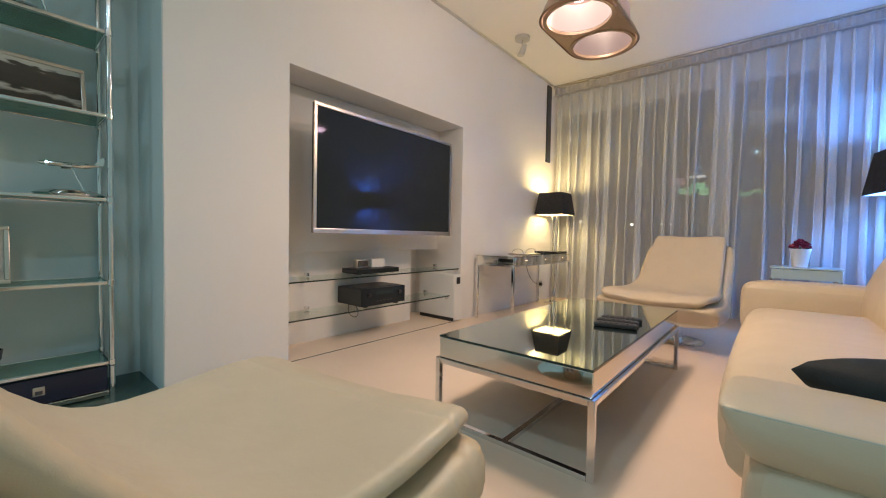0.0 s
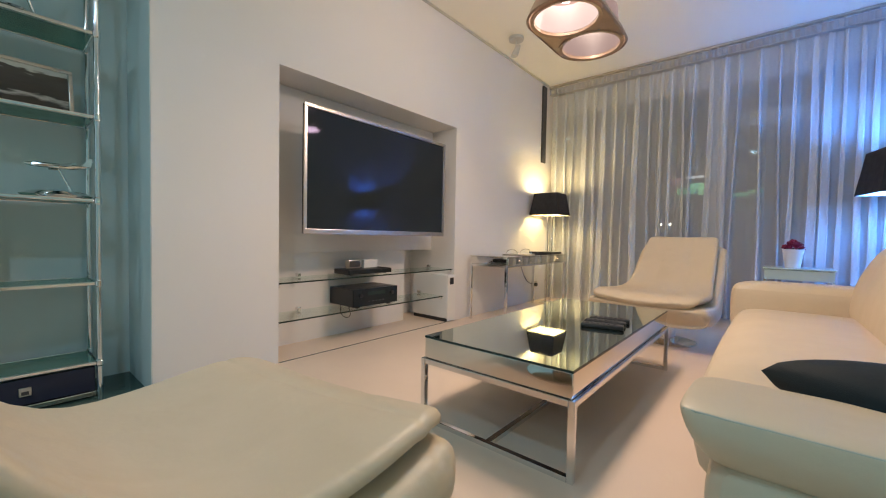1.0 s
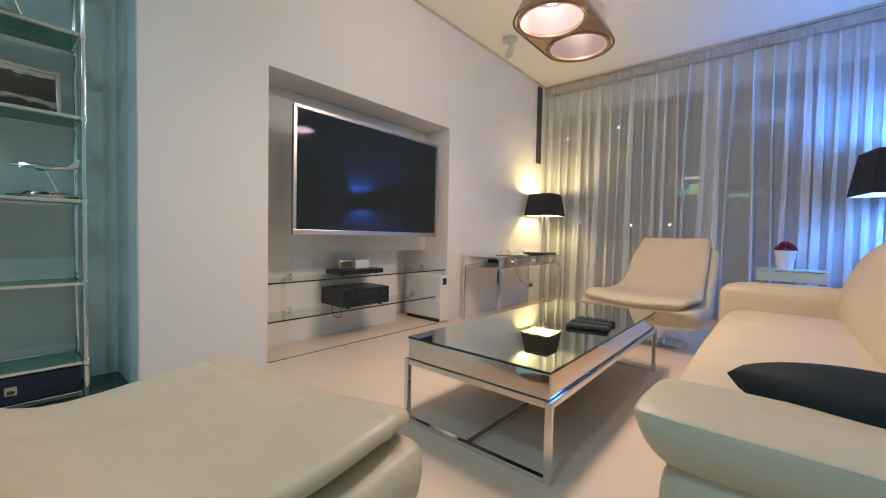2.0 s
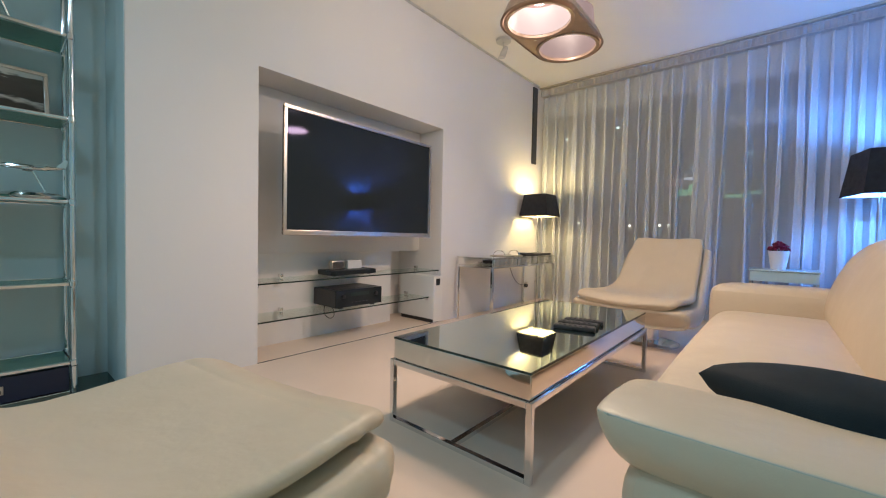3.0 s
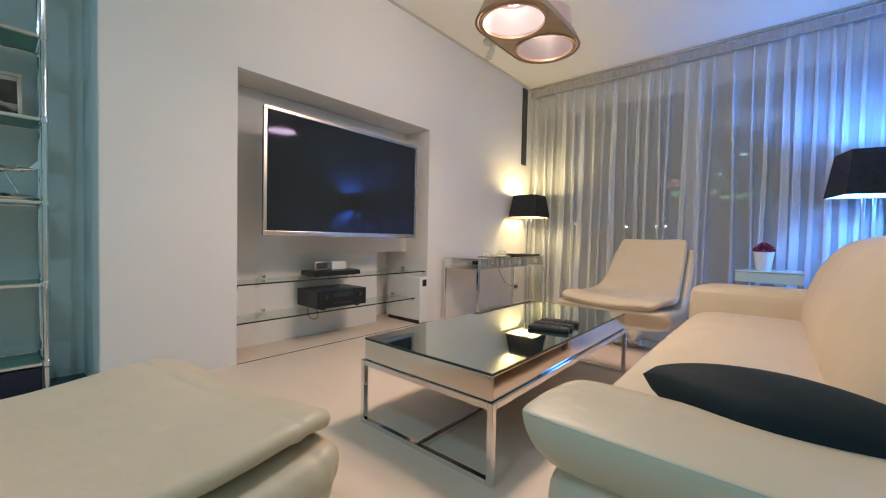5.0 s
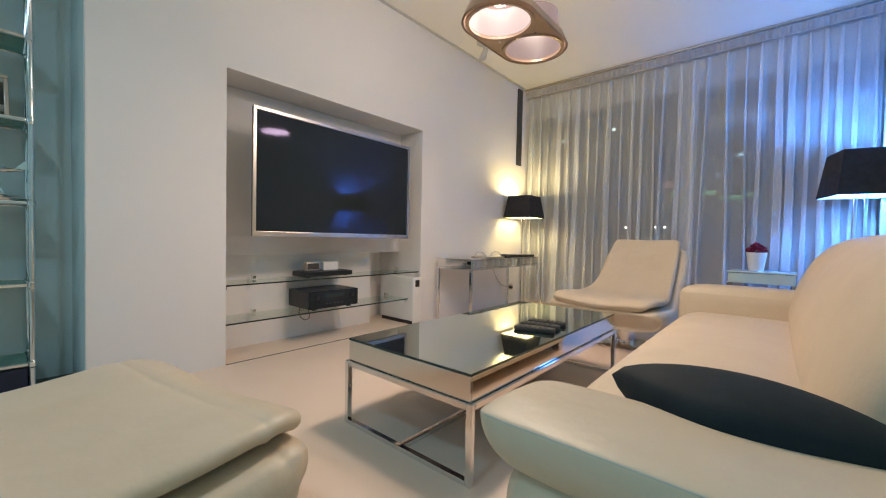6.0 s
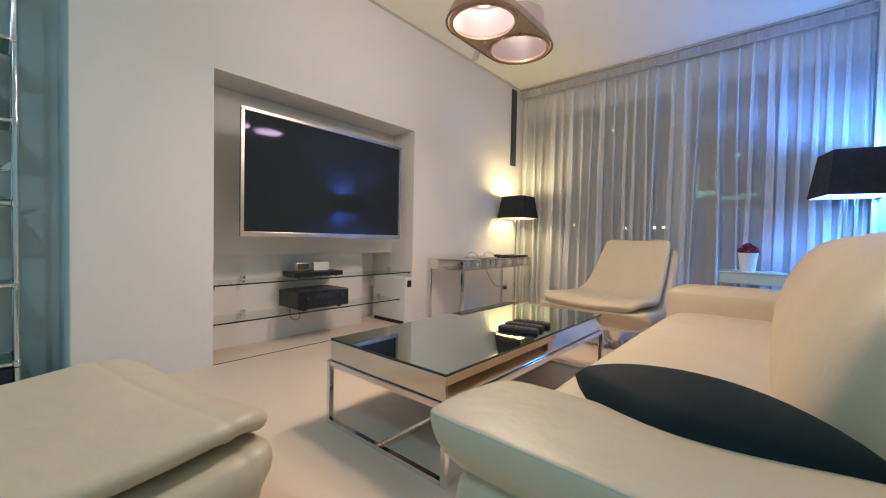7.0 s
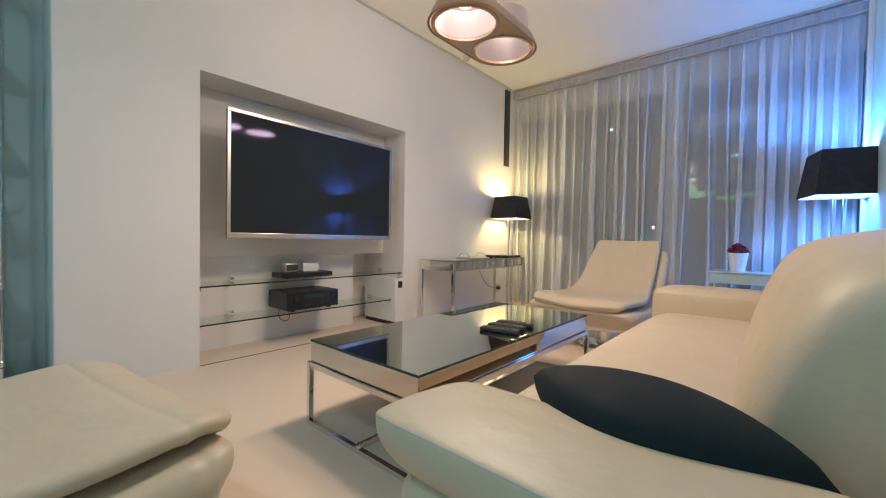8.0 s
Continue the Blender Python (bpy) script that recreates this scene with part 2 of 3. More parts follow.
setting("recess_floor", block(XB, X0 - 0.004, 0.2, YS - 0.005, 0, 0.004, 0), M_DARKGLASS, "dark green polished glass floor of the shelf recess", "floor")
setting("wall_east", block(X1, X1 + 0.2, -0.6, 9.3, 0, ZC, 0), M_AQUA, "pale aqua painted wall behind the sofa", "wall")
setting("wall_south", block(0.6, 4.8, -0.8, -0.6, 0, ZC, 0), M_WALL, "white painted wall closing the room", "wall")
setting("wall_lintel", block(X0, X1, Y1, Y1 + 0.2, 2.54, ZC, 0), M_CONCRETE, "grey plastered lintel over the windows", "wall")
setting("wall_pier", block(3.12, 3.27, Y1, Y1 + 0.2, 0, 2.54, 0), M_CONCRETE, "grey plastered pier between the windows", "wall")
setting("niche_sill", block(X0 - 0.003, X0 + 0.002, NY0, 6.6, 0, 0.003, 0), M_EDGEDARK, "thin dark floor joint along the niche", "trim")
setting("corner_trim", block(X1 - 0.035, X1, 8.60, 8.66, 0, ZC, 0.004), M_WHITE, "slim white upright trim beside the curtain", "trim")
# Grey strip stands in for the soft shadow where wall meets ceiling.
setting("ceiling_shadow_strip", block(X0, X0 + 0.03, YS, 8.66, ZC - 0.008, ZC, 0.003), M_TRIM, "slim grey strip painting the shadow line along the ceiling edge", "trim")


def window(x0, x1):
    w = tagged(new("window"), "dark framed night window behind sheer curtain", "window", "windows behind the curtain", "structure")
    for b in (block(x0, x0 + 0.05, Y1 + 0.04, Y1 + 0.12, 0.05, 2.54), block(x1 - 0.05, x1, Y1 + 0.04, Y1 + 0.12, 0.05, 2.54),
              block(x0 + 0.05, x1 - 0.05, Y1 + 0.04, Y1 + 0.12, 2.47, 2.54), block(x0 + 0.05, x1 - 0.05, Y1 + 0.04, Y1 + 0.12, 0.05, 0.13)):
        part("window_frame", b, M_FRAME, w)
    p = part("pane", block(x0 + 0.05, x1 - 0.05, Y1 + 0.07, Y1 + 0.08, 0.13, 2.47, 0), M_PANE, w)
    p.visible_shadow = False


for a, b in ((X0, 2.06), (2.063, 3.117), (3.273, 4.0), (4.003, X1)):
    window(a, b)
setting("balcony_beam", block(3.30, 5.2, Y1 + 0.14, Y1 + 0.2, 2.10, 2.25, 0.01), M_WHITE, "pale horizontal balcony beam outside the windows", "beam")
handrail = tagged(new("balcony_rail"), "thin pale metal balcony handrail outside the windows", "rail", kind="structure")
part("handrail", rod(bmesh.new(), (3.4, 9.6, 1.195), (5.4, 9.6, 1.195), 0.014, 16), M_WHITE, handrail)
for x in (3.45, 4.45, 5.35):
    part("post", rod(bmesh.new(), (x, 9.6, -0.1), (x, 9.6, 1.19), 0.012, 12), M_FRAME, handrail)
setting("balcony_floor", block(X0 - 0.6, X1 + 1.2, Y1 + 0.4, 9.9, -0.14, -0.1, 0), M_NIGHT, "dark balcony floor outside the windows", "floor")

# Added rings and glowing discs under the unseen fill lamps.
for x, y in FILL_SPOTS:
    d = tagged(new("assumed_downlight", None), "assumed round ceiling downlight out of view, added for cool fill", "ceiling light", "ceiling downlights")
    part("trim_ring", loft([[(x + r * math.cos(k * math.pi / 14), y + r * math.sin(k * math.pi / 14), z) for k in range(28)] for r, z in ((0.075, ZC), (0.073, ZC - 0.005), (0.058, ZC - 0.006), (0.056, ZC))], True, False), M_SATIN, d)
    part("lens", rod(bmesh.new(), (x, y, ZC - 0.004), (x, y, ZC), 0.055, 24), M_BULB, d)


def spotlight_form(x, y):
    # Fixture form assumed from a faint, blurred mark on the ceiling.
    f = tagged(new("spotlight_form"), "small cream spotlight-shaped form on a thin stem, assumed at the ceiling", "spotlight")
    f.matrix_world = pose(x, y, ZC)
    part("canopy", rod(bmesh.new(), (0, 0, -0.028), (0, 0, 0), 0.075, 28), M_TRIM, f)
    part("stem", rod(bmesh.new(), (0, 0, -0.12), (0, 0, -0.028), 0.007, 12), M_TRIM, f)
    part("head", loft([[(r * math.cos(2 * math.pi * k / 20) + 0.5 * h, r * math.sin(2 * math.pi * k / 20), h - 0.14) for k in range(20)] for h, r in ((-0.04, 0.036), (0.0, 0.034), (0.05, 0.024), (0.06, 0.012))]), M_TRIM, f)


spotlight_form(1.62, 7.283)

# distance outside
backdrop = setting("backdrop", block(-25, 30, 24, 24.2, -12, 14, 0), M_NIGHT, "dark night distance outside the windows", "backdrop")

# ---------- curtain ----------
def curtain():
    """Flat sheer panels between narrow threefold pleats that hang, drift and widen downwards."""
    c = tagged(new("curtain"), "floor-length grey sheer curtain with vertical folds", "curtain")
    rng = random.Random(11)
    pleats, rows, steps = 27, 14, 48
    gaps = [rng.uniform(0.72, 1.3) for _ in range(pleats)]
    unit = 3.25 / sum(gaps)
    spec, x = [], 1.338
    for g in gaps:
        spec.append((x, g * unit, rng.uniform(0.5, 1.45), rng.uniform(0, 6.3), rng.uniform(-0.045, 0.045), rng.uniform(0.6, 1.3), rng.uniform(0.40, 0.56), rng.uniform(0.36, 0.62), rng.uniform(0.2, 1.0)))
        x += g * unit
    ring = []
    for j in range(rows + 1):
        z = 0.012 + (2.745 - 0.012) * j / rows
        low = 1 - z / 2.745
        line = []
        for x0, p, wide, ph, lean, deep, mid, q, ripple in spec:
            back = (0.019 + 0.017 * low ** 0.5) * wide
            drift = lean * low + 0.008 * math.sin(2.1 * z + ph) * low ** 0.4
            for i in range(steps):
                s = i / steps
                u = (s - mid) / q
                inside = abs(u) < 0.5
                wave = (math.sin(2 * math.pi * u) + 0.35 * ripple * math.sin(6 * math.pi * u)) if inside else 0.0
                fold = (math.cos(math.pi * u) ** 2 * (1 + 0.25 * ripple * math.sin(5 * math.pi * u + ph))) if inside else 0.0
                near = math.exp(-((s - mid) / 0.3) ** 2)
                y = 8.78 - (0.035 + 0.03 * low) * deep * fold + (0.014 * math.sin(ph) + 0.012 * low * math.sin(ph * 2)) * math.sin(math.pi * s) ** 2
                line.append((x0 + p * s - back * wave + drift * near, y, z))
        ring.append(line)
    part("drape", loft(ring, False, False), M_SHEER, c, "translucent grey sheer fabric", 180)
    ring = [[(1.335 + 3.25 * i / 400, 8.695 + 0.007 * math.sin(i * 0.9) + 0.003 * math.sin(i * 2.3), z) for i in range(401)] for z in (2.745, 2.77, 2.80, 2.825)]
    part("heading_tape", loft(ring, False, False), M_BAND, c, "gathered grey heading band", 180)
    part("heading_hem", block(1.335, 4.585, 8.682, 8.685, 2.738, 2.745, 0.001, 1), M_TRIM, c, "pale stitched hem")
    return c


curtain()
rail = tagged(new("curtain_rail"), "slim white ceiling curtain rail with hooks", "rail")
part("track", block(1.32, 4.60, 8.69, 8.73, 2.845, 2.868), M_SATIN, rail)
hookbm = block(-0.003, 0.003, -0.006, 0.006, -0.016, 0.008, 0.001, 1)
hookdata = mesh("hook", hookbm, M_SATIN)
for k in range(46):
    h = new("hook", hookdata)
    h.parent, h.location = rail, (1.36 + k * 0.0705, 8.684, 2.842)
thing("wall_panel", "narrow dark panel beside the curtain", "panel", None, "", block(X0, X0 + 0.02, 8.51, 8.62, 1.83, 2.83, 0.003), M_FRAME)


# ---------- television and niche ----------
def television():
    tv = tagged(new("television"), "large flat television with silver frame, switched off, on the niche wall", "television")
    tv.matrix_world = pose(1.328, 5.815, 0.828, 0, 0.35, 1.2)
    w, h, b = 0.726, 0.858, 0.024
    part("casing", block(-0.022, -0.004, -w + 0.004, w - 0.004, 0.004, h - 0.004, 0.004), M_BLACK, tv)
    part("screen", block(-0.004, 0.0, -w + b, w - b, b + 0.012, h - b, 0), M_SCREEN, tv, "dark glossy screen")
    f = bmesh.new()
    cube(f, -0.004, 0.010, -w, w, h - b, h, 0.003)
    cube(f, -0.004, 0.010, -w, w, 0, b + 0.012, 0.003)
    cube(f, -0.004, 0.010, -w, -w + b, b + 0.0121, h - b - 0.0001, 0.003)
    cube(f, -0.004, 0.010, w - b, w, b + 0.0121, h - b - 0.0001, 0.003)
    part("frame", f, M_SATIN, tv, "silver metal frame")
    part("wall_bracket", block(-0.30, -0.022, -0.2, 0.2, 0.25, 0.6, 0.01), M_BLACK, tv)


television()


def glass_shelf(z, y1):
    s = tagged(new("glass_shelf"), "clear glass wall shelf on chrome clips", "shelf", "niche shelves")
    p = part("pane", block(0.99, 1.285, NY0 + 0.002, y1, z - 0.005, z + 0.005, 0), M_CLEAR, s)
    p.visible_shadow = False
    part("edge", block(1.285, 1.289, NY0 + 0.002, y1, z - 0.005, z + 0.005, 0), M_EDGEDARK, s, "dark polished front edge")
    for y in (NY0 + 0.015, 5.25, 6.0, y1 - 0.03):
        part("clip", block(0.981, 1.02, y - 0.012, y + 0.012, z - 0.022, z - 0.006, 0.003), M_CHROME, s, "chrome clip")
        part("clip", block(0.981, 1.02, y - 0.012, y + 0.012, z + 0.006, z + 0.03, 0.003), M_CHROME, s)
    part("clip", block(1.25, 1.28, NY0 + 0.001, NY0 + 0.02, z - 0.03, z - 0.0055, 0.003), M_CHROME, s)
    part("clip", block(1.25, 1.28, y1 - 0.02, y1, z - 0.03, z - 0.0055, 0.003), M_CHROME, s)


glass_shelf(0.505, NY1 - 0.002)
glass_shelf(0.252, 6.585)

rec = tagged(new("av_receiver"), "black audio receiver on the lower glass shelf", "receiver")
rec.matrix_world = pose(1.265, 5.775, 0.257)
part("body", block(-0.305, 0, -0.225, 0.225, 0.014, 0.15, 0.004), M_BLACK, rec)
part("front_panel", block(0, 0.012, -0.225, 0.225, 0.014, 0.15, 0.004), M_SCREEN, rec)
part("display", block(0.012, 0.0135, -0.09, 0.09, 0.095, 0.125, 0.0005, 1), M_EDGEDARK, rec, "dark display window")
for k in range(5):
    part("button", block(0.012, 0.016, -0.085 + 0.036 * k, -0.067 + 0.036 * k, 0.045, 0.050, 0.001, 1), M_FRAME, rec)
part("top_grille", block(-0.24, -0.03, -0.2, 0.2, 0.15, 0.153, 0), M_FRAME, rec)
for y in (-0.16, 0.16):
    part("knob", rod(bmesh.new(), (0.012, y, 0.1), (0.025, y, 0.1), 0.017), M_BLACK, rec)
    for x in (-0.22, -0.03):
        part("foot", rod(bmesh.new(), (x, y, 0), (x, y, 0.014), 0.02), M_BLACK, rec)
cable = bpy.data.curves.new("cable", "CURVE")
cable.dimensions, cable.bevel_depth = "3D", 0.003
sp = cable.splines.new("BEZIER")
pts = [(1.02, 5.62, 0.30), (1.06, 5.60, 0.18), (1.07, 5.66, 0.16), (1.03, 5.68, 0.25)]
sp.bezier_points.add(3)
for b, co in zip(sp.bezier_points, pts):
    b.co, b.handle_left_type, b.handle_right_type = co, "AUTO", "AUTO"
cable.materials.append(M_BLACK)
tagged(new("cable", cable), "thin black cable hanging behind the receiver", "cable")

bd = tagged(new("disc_player"), "slim black disc player on the upper glass shelf", "disc player")
bd.matrix_world = pose(1.22, 5.76, 0.5105)
part("body", block(-0.2, 0, -0.215, 0.215, 0.006, 0.046, 0.006), M_BLACK, bd)
part("front_panel", block(0, 0.008, -0.215, 0.215, 0.008, 0.044, 0.003), M_SCREEN, bd)
for y in (-0.17, 0.17):
    part("foot", rod(bmesh.new(), (-0.03, y, 0), (-0.03, y, 0.006), 0.014), M_BLACK, bd)
    part("foot", rod(bmesh.new(), (-0.17, y, 0), (-0.17, y, 0.006), 0.014), M_BLACK, bd)
ck = tagged(new("small_clock"), "small silver clock radio on the disc player", "clock")
ck.matrix_world = pose(1.12, 5.66, 0.557)
part("body", block(-0.03, 0.02, -0.06, 0.06, 0, 0.07, 0.008), M_SATIN, ck)
part("face", block(0.02, 0.023, -0.05, 0.05, 0.012, 0.06, 0.001), M_PHOTO, ck, "dark display face")
thing("card_box", "small white card box on the disc player", "box", None, "", block(1.10, 1.13, 5.76, 5.90, 0.557, 0.625, 0.003), M_WHITE)

app = tagged(new("white_tower"), "white upright appliance with a black display on the niche floor", "appliance")
part("body", block(0.86, 1.322, 6.605, 6.722, 0.035, 0.455, 0.008), M_WHITE, app)
part("front_panel", block(1.322, 1.332, 6.605, 6.722, 0.012, 0.458, 0.004), M_WHITE, app)
part("display", block(1.332, 1.335, 6.635, 6.69, 0.365, 0.43, 0.001), M_BLACK, app, "black display")
part("plinth", block(0.87, 1.30, 6.615, 6.712, 0, 0.035, 0.003), M_BLACK, app)


# ---------- chrome shelving unit ----------
def shelving():
    s = tagged(new("shelving_unit"), "chrome etagere with green glass shelves and a navy drawer", "shelving")
    for x in (1.155, 0.875):
        for y in (4.105, 3.0):
            part("post", rod(bmesh.new(), (x, y, 0.004), (x, y, 2.45), 0.0125, 28), M_CHROME, s, "round chrome post")
            for z in (0.18, 0.575, 0.98, 1.385, 1.785, 2.19):
                part("collar", loft([[(x + r * math.cos(k * math.pi / 10), y + r * math.sin(k * math.pi / 10), z + h) for k in range(20)] for h, r in ((-0.026, 0.0135), (-0.02, 0.0165), (0.004, 0.0165), (0.010, 0.0135))]), M_CHROME, s)
    for z in (0.18, 0.575, 0.98, 1.385, 1.785, 2.19):
        sh = part("glass_pane", block(0.89, 1.14, 3.015, 4.09, z - 0.012, z - 0.002, 0), M_SHELFGLASS, s, "green tinted glass shelf")
        for x in (1.155, 0.875):
            part("rail", block(x - 0.009, x + 0.009, 3.015, 4.09, z - 0.016, z, 0.003), M_CHROME, s)
        for y in (3.0, 4.105):
            part("rail", block(0.89, 1.14, y - 0.009, y + 0.009, z - 0.016, z, 0.003), M_CHROME, s)
    part("rail", block(1.146, 1.164, 3.015, 4.09, 0.012, 0.034, 0.003), M_CHROME, s)
    d = part("drawer", block(0.90, 1.150, 3.016, 4.088, 0.036, 0.154, 0.003), M_NAVY, s, "navy lacquered drawer")
    part("drawer_pull", block(1.150, 1.158, 3.83, 3.87, 0.075, 0.115, 0.003), M_SATIN, d, "square silver pull")
    # Dark patch raised on the pull's face; no hollow is cut.
    part("pull_dark_patch", block(1.158, 1.160, 3.838, 3.862, 0.082, 0.098, 0), M_FRAME, d)


shelving()


def photo_frame(m, w, h, pic, label):
    f = tagged(new("photo_frame"), label, "photo frame")
    f.matrix_world = m
    b = bmesh.new()
    t = 0.018
    cube(b, 0, 0.015, -w / 2, w / 2, h - t, h, 0.003)
    cube(b, 0, 0.015, -w / 2, w / 2, 0, t, 0.003)
    cube(b, 0, 0.015, -w / 2, -w / 2 + t, t, h - t, 0.003)
    cube(b, 0, 0.015, w / 2 - t, w / 2, t, h - t, 0.003)
    part("frame", b, M_SATIN, f, "silver frame")
    part("picture", block(0.002, 0.009, -w / 2 + t, w / 2 - t, t, h - t, 0), pic, f, "photograph")
    part("stand", block(-0.05, 0.0, -0.02, 0.02, 0.0, h * 0.7, 0.002), M_BLACK, f)


photo_frame(pose(1.03, 3.83, 1.387, 0, -12, 4), 0.42, 0.235, M_LAND, "silver framed dark landscape photograph leaning on a glass shelf")
photo_frame(pose(1.04, 3.665, 0.577, 0, -10, 0), 0.22, 0.26, M_PHOTO_PALE, "silver framed pale photograph on a glass shelf")


def model_plane(m, label):
    p = tagged(new("model_airplane"), label, "model airplane")
    p.matrix_world = m
    part("stand_base", loft([[(0.075 * s * math.cos(a), 0.13 * s * math.sin(a), z) for a in [k * math.pi / 12 for k in range(24)]] for z, s in ((0, 0.9), (0.012, 1), (0.028, 0.72), (0.036, 0.3))]), M_CHROME, p)
    part("stand_arm", rod(bmesh.new(), (0, 0.055, 0.015), (0, 0.005, 0.135), 0.006, 10, 0.004), M_CHROME, p)
    part("fuselage", loft([[(r * math.cos(a), y, 0.15 + dz + r * math.sin(a)) for a in [k * math.pi / 6 for k in range(12)]] for y, r, dz in ((-0.11, 0.002, 0), (-0.10, 0.008, 0), (-0.08, 0.012, 0), (0.05, 0.012, 0), (0.09, 0.007, 0.004), (0.12, 0.002, 0.007))]), M_CHROME, p)
    for sgn in (-1, 1):
        part("wing", loft([[(sgn * 0.008, -0.03, 0.146), (sgn * 0.008, 0.03, 0.146), (sgn * 0.008, 0.03, 0.15), (sgn * 0.008, -0.03, 0.15)], [(sgn * 0.12, 0.045, 0.154), (sgn * 0.12, 0.06, 0.154), (sgn * 0.12, 0.06, 0.156), (sgn * 0.12, 0.045, 0.156)]]), M_CHROME, p)
        part("engine", rod(bmesh.new(), (sgn * 0.045, -0.03, 0.14), (sgn * 0.045, 0.005, 0.14), 0.006, 10), M_CHROME, p)
    part("tail_fin", loft([[(-0.001, 0.08, 0.158), (0.001, 0.08, 0.158), (0.001, 0.118, 0.158), (-0.001, 0.118, 0.158)], [(-0.001, 0.115, 0.2), (0.001, 0.115, 0.2), (0.001, 0.13, 0.2), (-0.001, 0.13, 0.2)]]), M_CHROME, p)


model_plane(pose(1.085, 3.97, 0.981, 0, 0, -4), "chrome model airplane on a curved stand")
thing("glass_bowl", "small dark glass bowl on the lowest glass shelf", "bowl", pose(1.02, 3.655, 0.181), "", loft([[(r * math.cos(a), r * math.sin(a), z) for a in [k * math.pi / 14 for k in range(28)]] for r, z in ((0.04, 0), (0.07, 0.02), (0.09, 0.06), (0.095, 0.10), (0.089, 0.10), (0.06, 0.025), (0.02, 0.012))]), M_BLACK)
model_plane(pose(1.03, 3.86, 1.787, 0, 0, 25) @ Matrix.Scale(1.2, 4), "chrome model airplane on the upper glass shelf")


# ---------- coffee table ----------
def coffee_table():
    t = tagged(new("coffee_table"), "low mirrored coffee table on a square chrome frame", "coffee table")
    x0, x1, y0, y1 = 2.515, 3.195, 5.02, 6.54
    part("mirror_top", block(x0 + 0.002, x1 - 0.002, y0 + 0.002, y1 - 0.002, 0.374, 0.382, 0), M_DARKMIRROR, t, "mirrored glass top")
    part("core", block(x0 + 0.01, x1 - 0.01, y0 + 0.01, y1 - 0.01, 0.284, 0.373, 0), M_BLACK, t)
    for n, a in (("side_panel", (x0 + 0.001, x0 + 0.009, y0 + 0.009, y1 - 0.009)), ("side_panel", (x1 - 0.009, x1 - 0.001, y0 + 0.009, y1 - 0.009)), ("end_panel", (x0 + 0.001, x1 - 0.001, y0, y0 + 0.008)), ("end_panel", (x0 + 0.001, x1 - 0.001, y1 - 0.008, y1))):
        part(n, block(*a, 0.285, 0.373, 0.002), M_MIRROR, t, "mirrored panel")
    for a in ((x0 - 0.001, x0 + 0.001, y0, y1), (x1 - 0.001, x1 + 0.001, y0, y1), (x0 + 0.001, x1 - 0.001, y0 - 0.001, y0 + 0.001), (x0 + 0.001, x1 - 0.001, y1 - 0.001, y1 + 0.001)):
        part("edge_strip", block(*a, 0.3735, 0.3815, 0), M_EDGEDARK, t, "dark polished glass edge")
    r, o = 0.023, 0.012
    X, Xb, Y, Yb = x0 - o, x1 + o, y0 - o, y1 + o
    for x in (X, Xb - r):
        part("rail", block(x, x + r, Y + r, Yb - r, 0.260, 0.283, 0.002), M_CHROME, t)
        for y in (Y, Yb - r):
            part("leg", block(x, x + r, y, y + r, 0, 0.283, 0.002), M_CHROME, t)
    for y in (Y, Yb - r):
        part("rail", block(X + r, Xb - r, y, y + r, 0.260, 0.283, 0.002), M_CHROME, t)
        part("floor_rail", block(X + r, Xb - r, y, y + r, 0.0, 0.02, 0.002), M_CHROME, t)
    part("floor_rail", block(2.842, 2.868, Y + r, Yb - r, 0.0, 0.02, 0.002), M_CHROME, t)


coffee_table()


def remote():
    r = tagged(new("remote_control"), "slim black remote control lying on the mirrored table", "remote control", group="remotes on the table")
    part("body", block(-0.10, 0.10, -0.026, 0.026, 0, 0.02, 0.006), M_BLACK, r)
    part("face", block(-0.092, 0.092, -0.019, 0.019, 0.02, 0.0215, 0), M_FRAME, r, "dark grey key strip")
    for i in range(6):
        for j in (-1, 0, 1):
            part("key", block(-0.075 + i * 0.025, -0.062 + i * 0.025, j * 0.011 - 0.004, j * 0.011 + 0.004, 0.0215, 0.024, 0), M_BLACK, r)
    return r


rm = remote()
rm.matrix_world = pose(3.05, 5.75, 0.3825, 0, 0, 14)
copy_thing(rm, pose(3.035, 5.84, 0.3825, 0, 0, 10))
copy_thing(rm, pose(3.03, 5.93, 0.3825, 0, 0, 12))


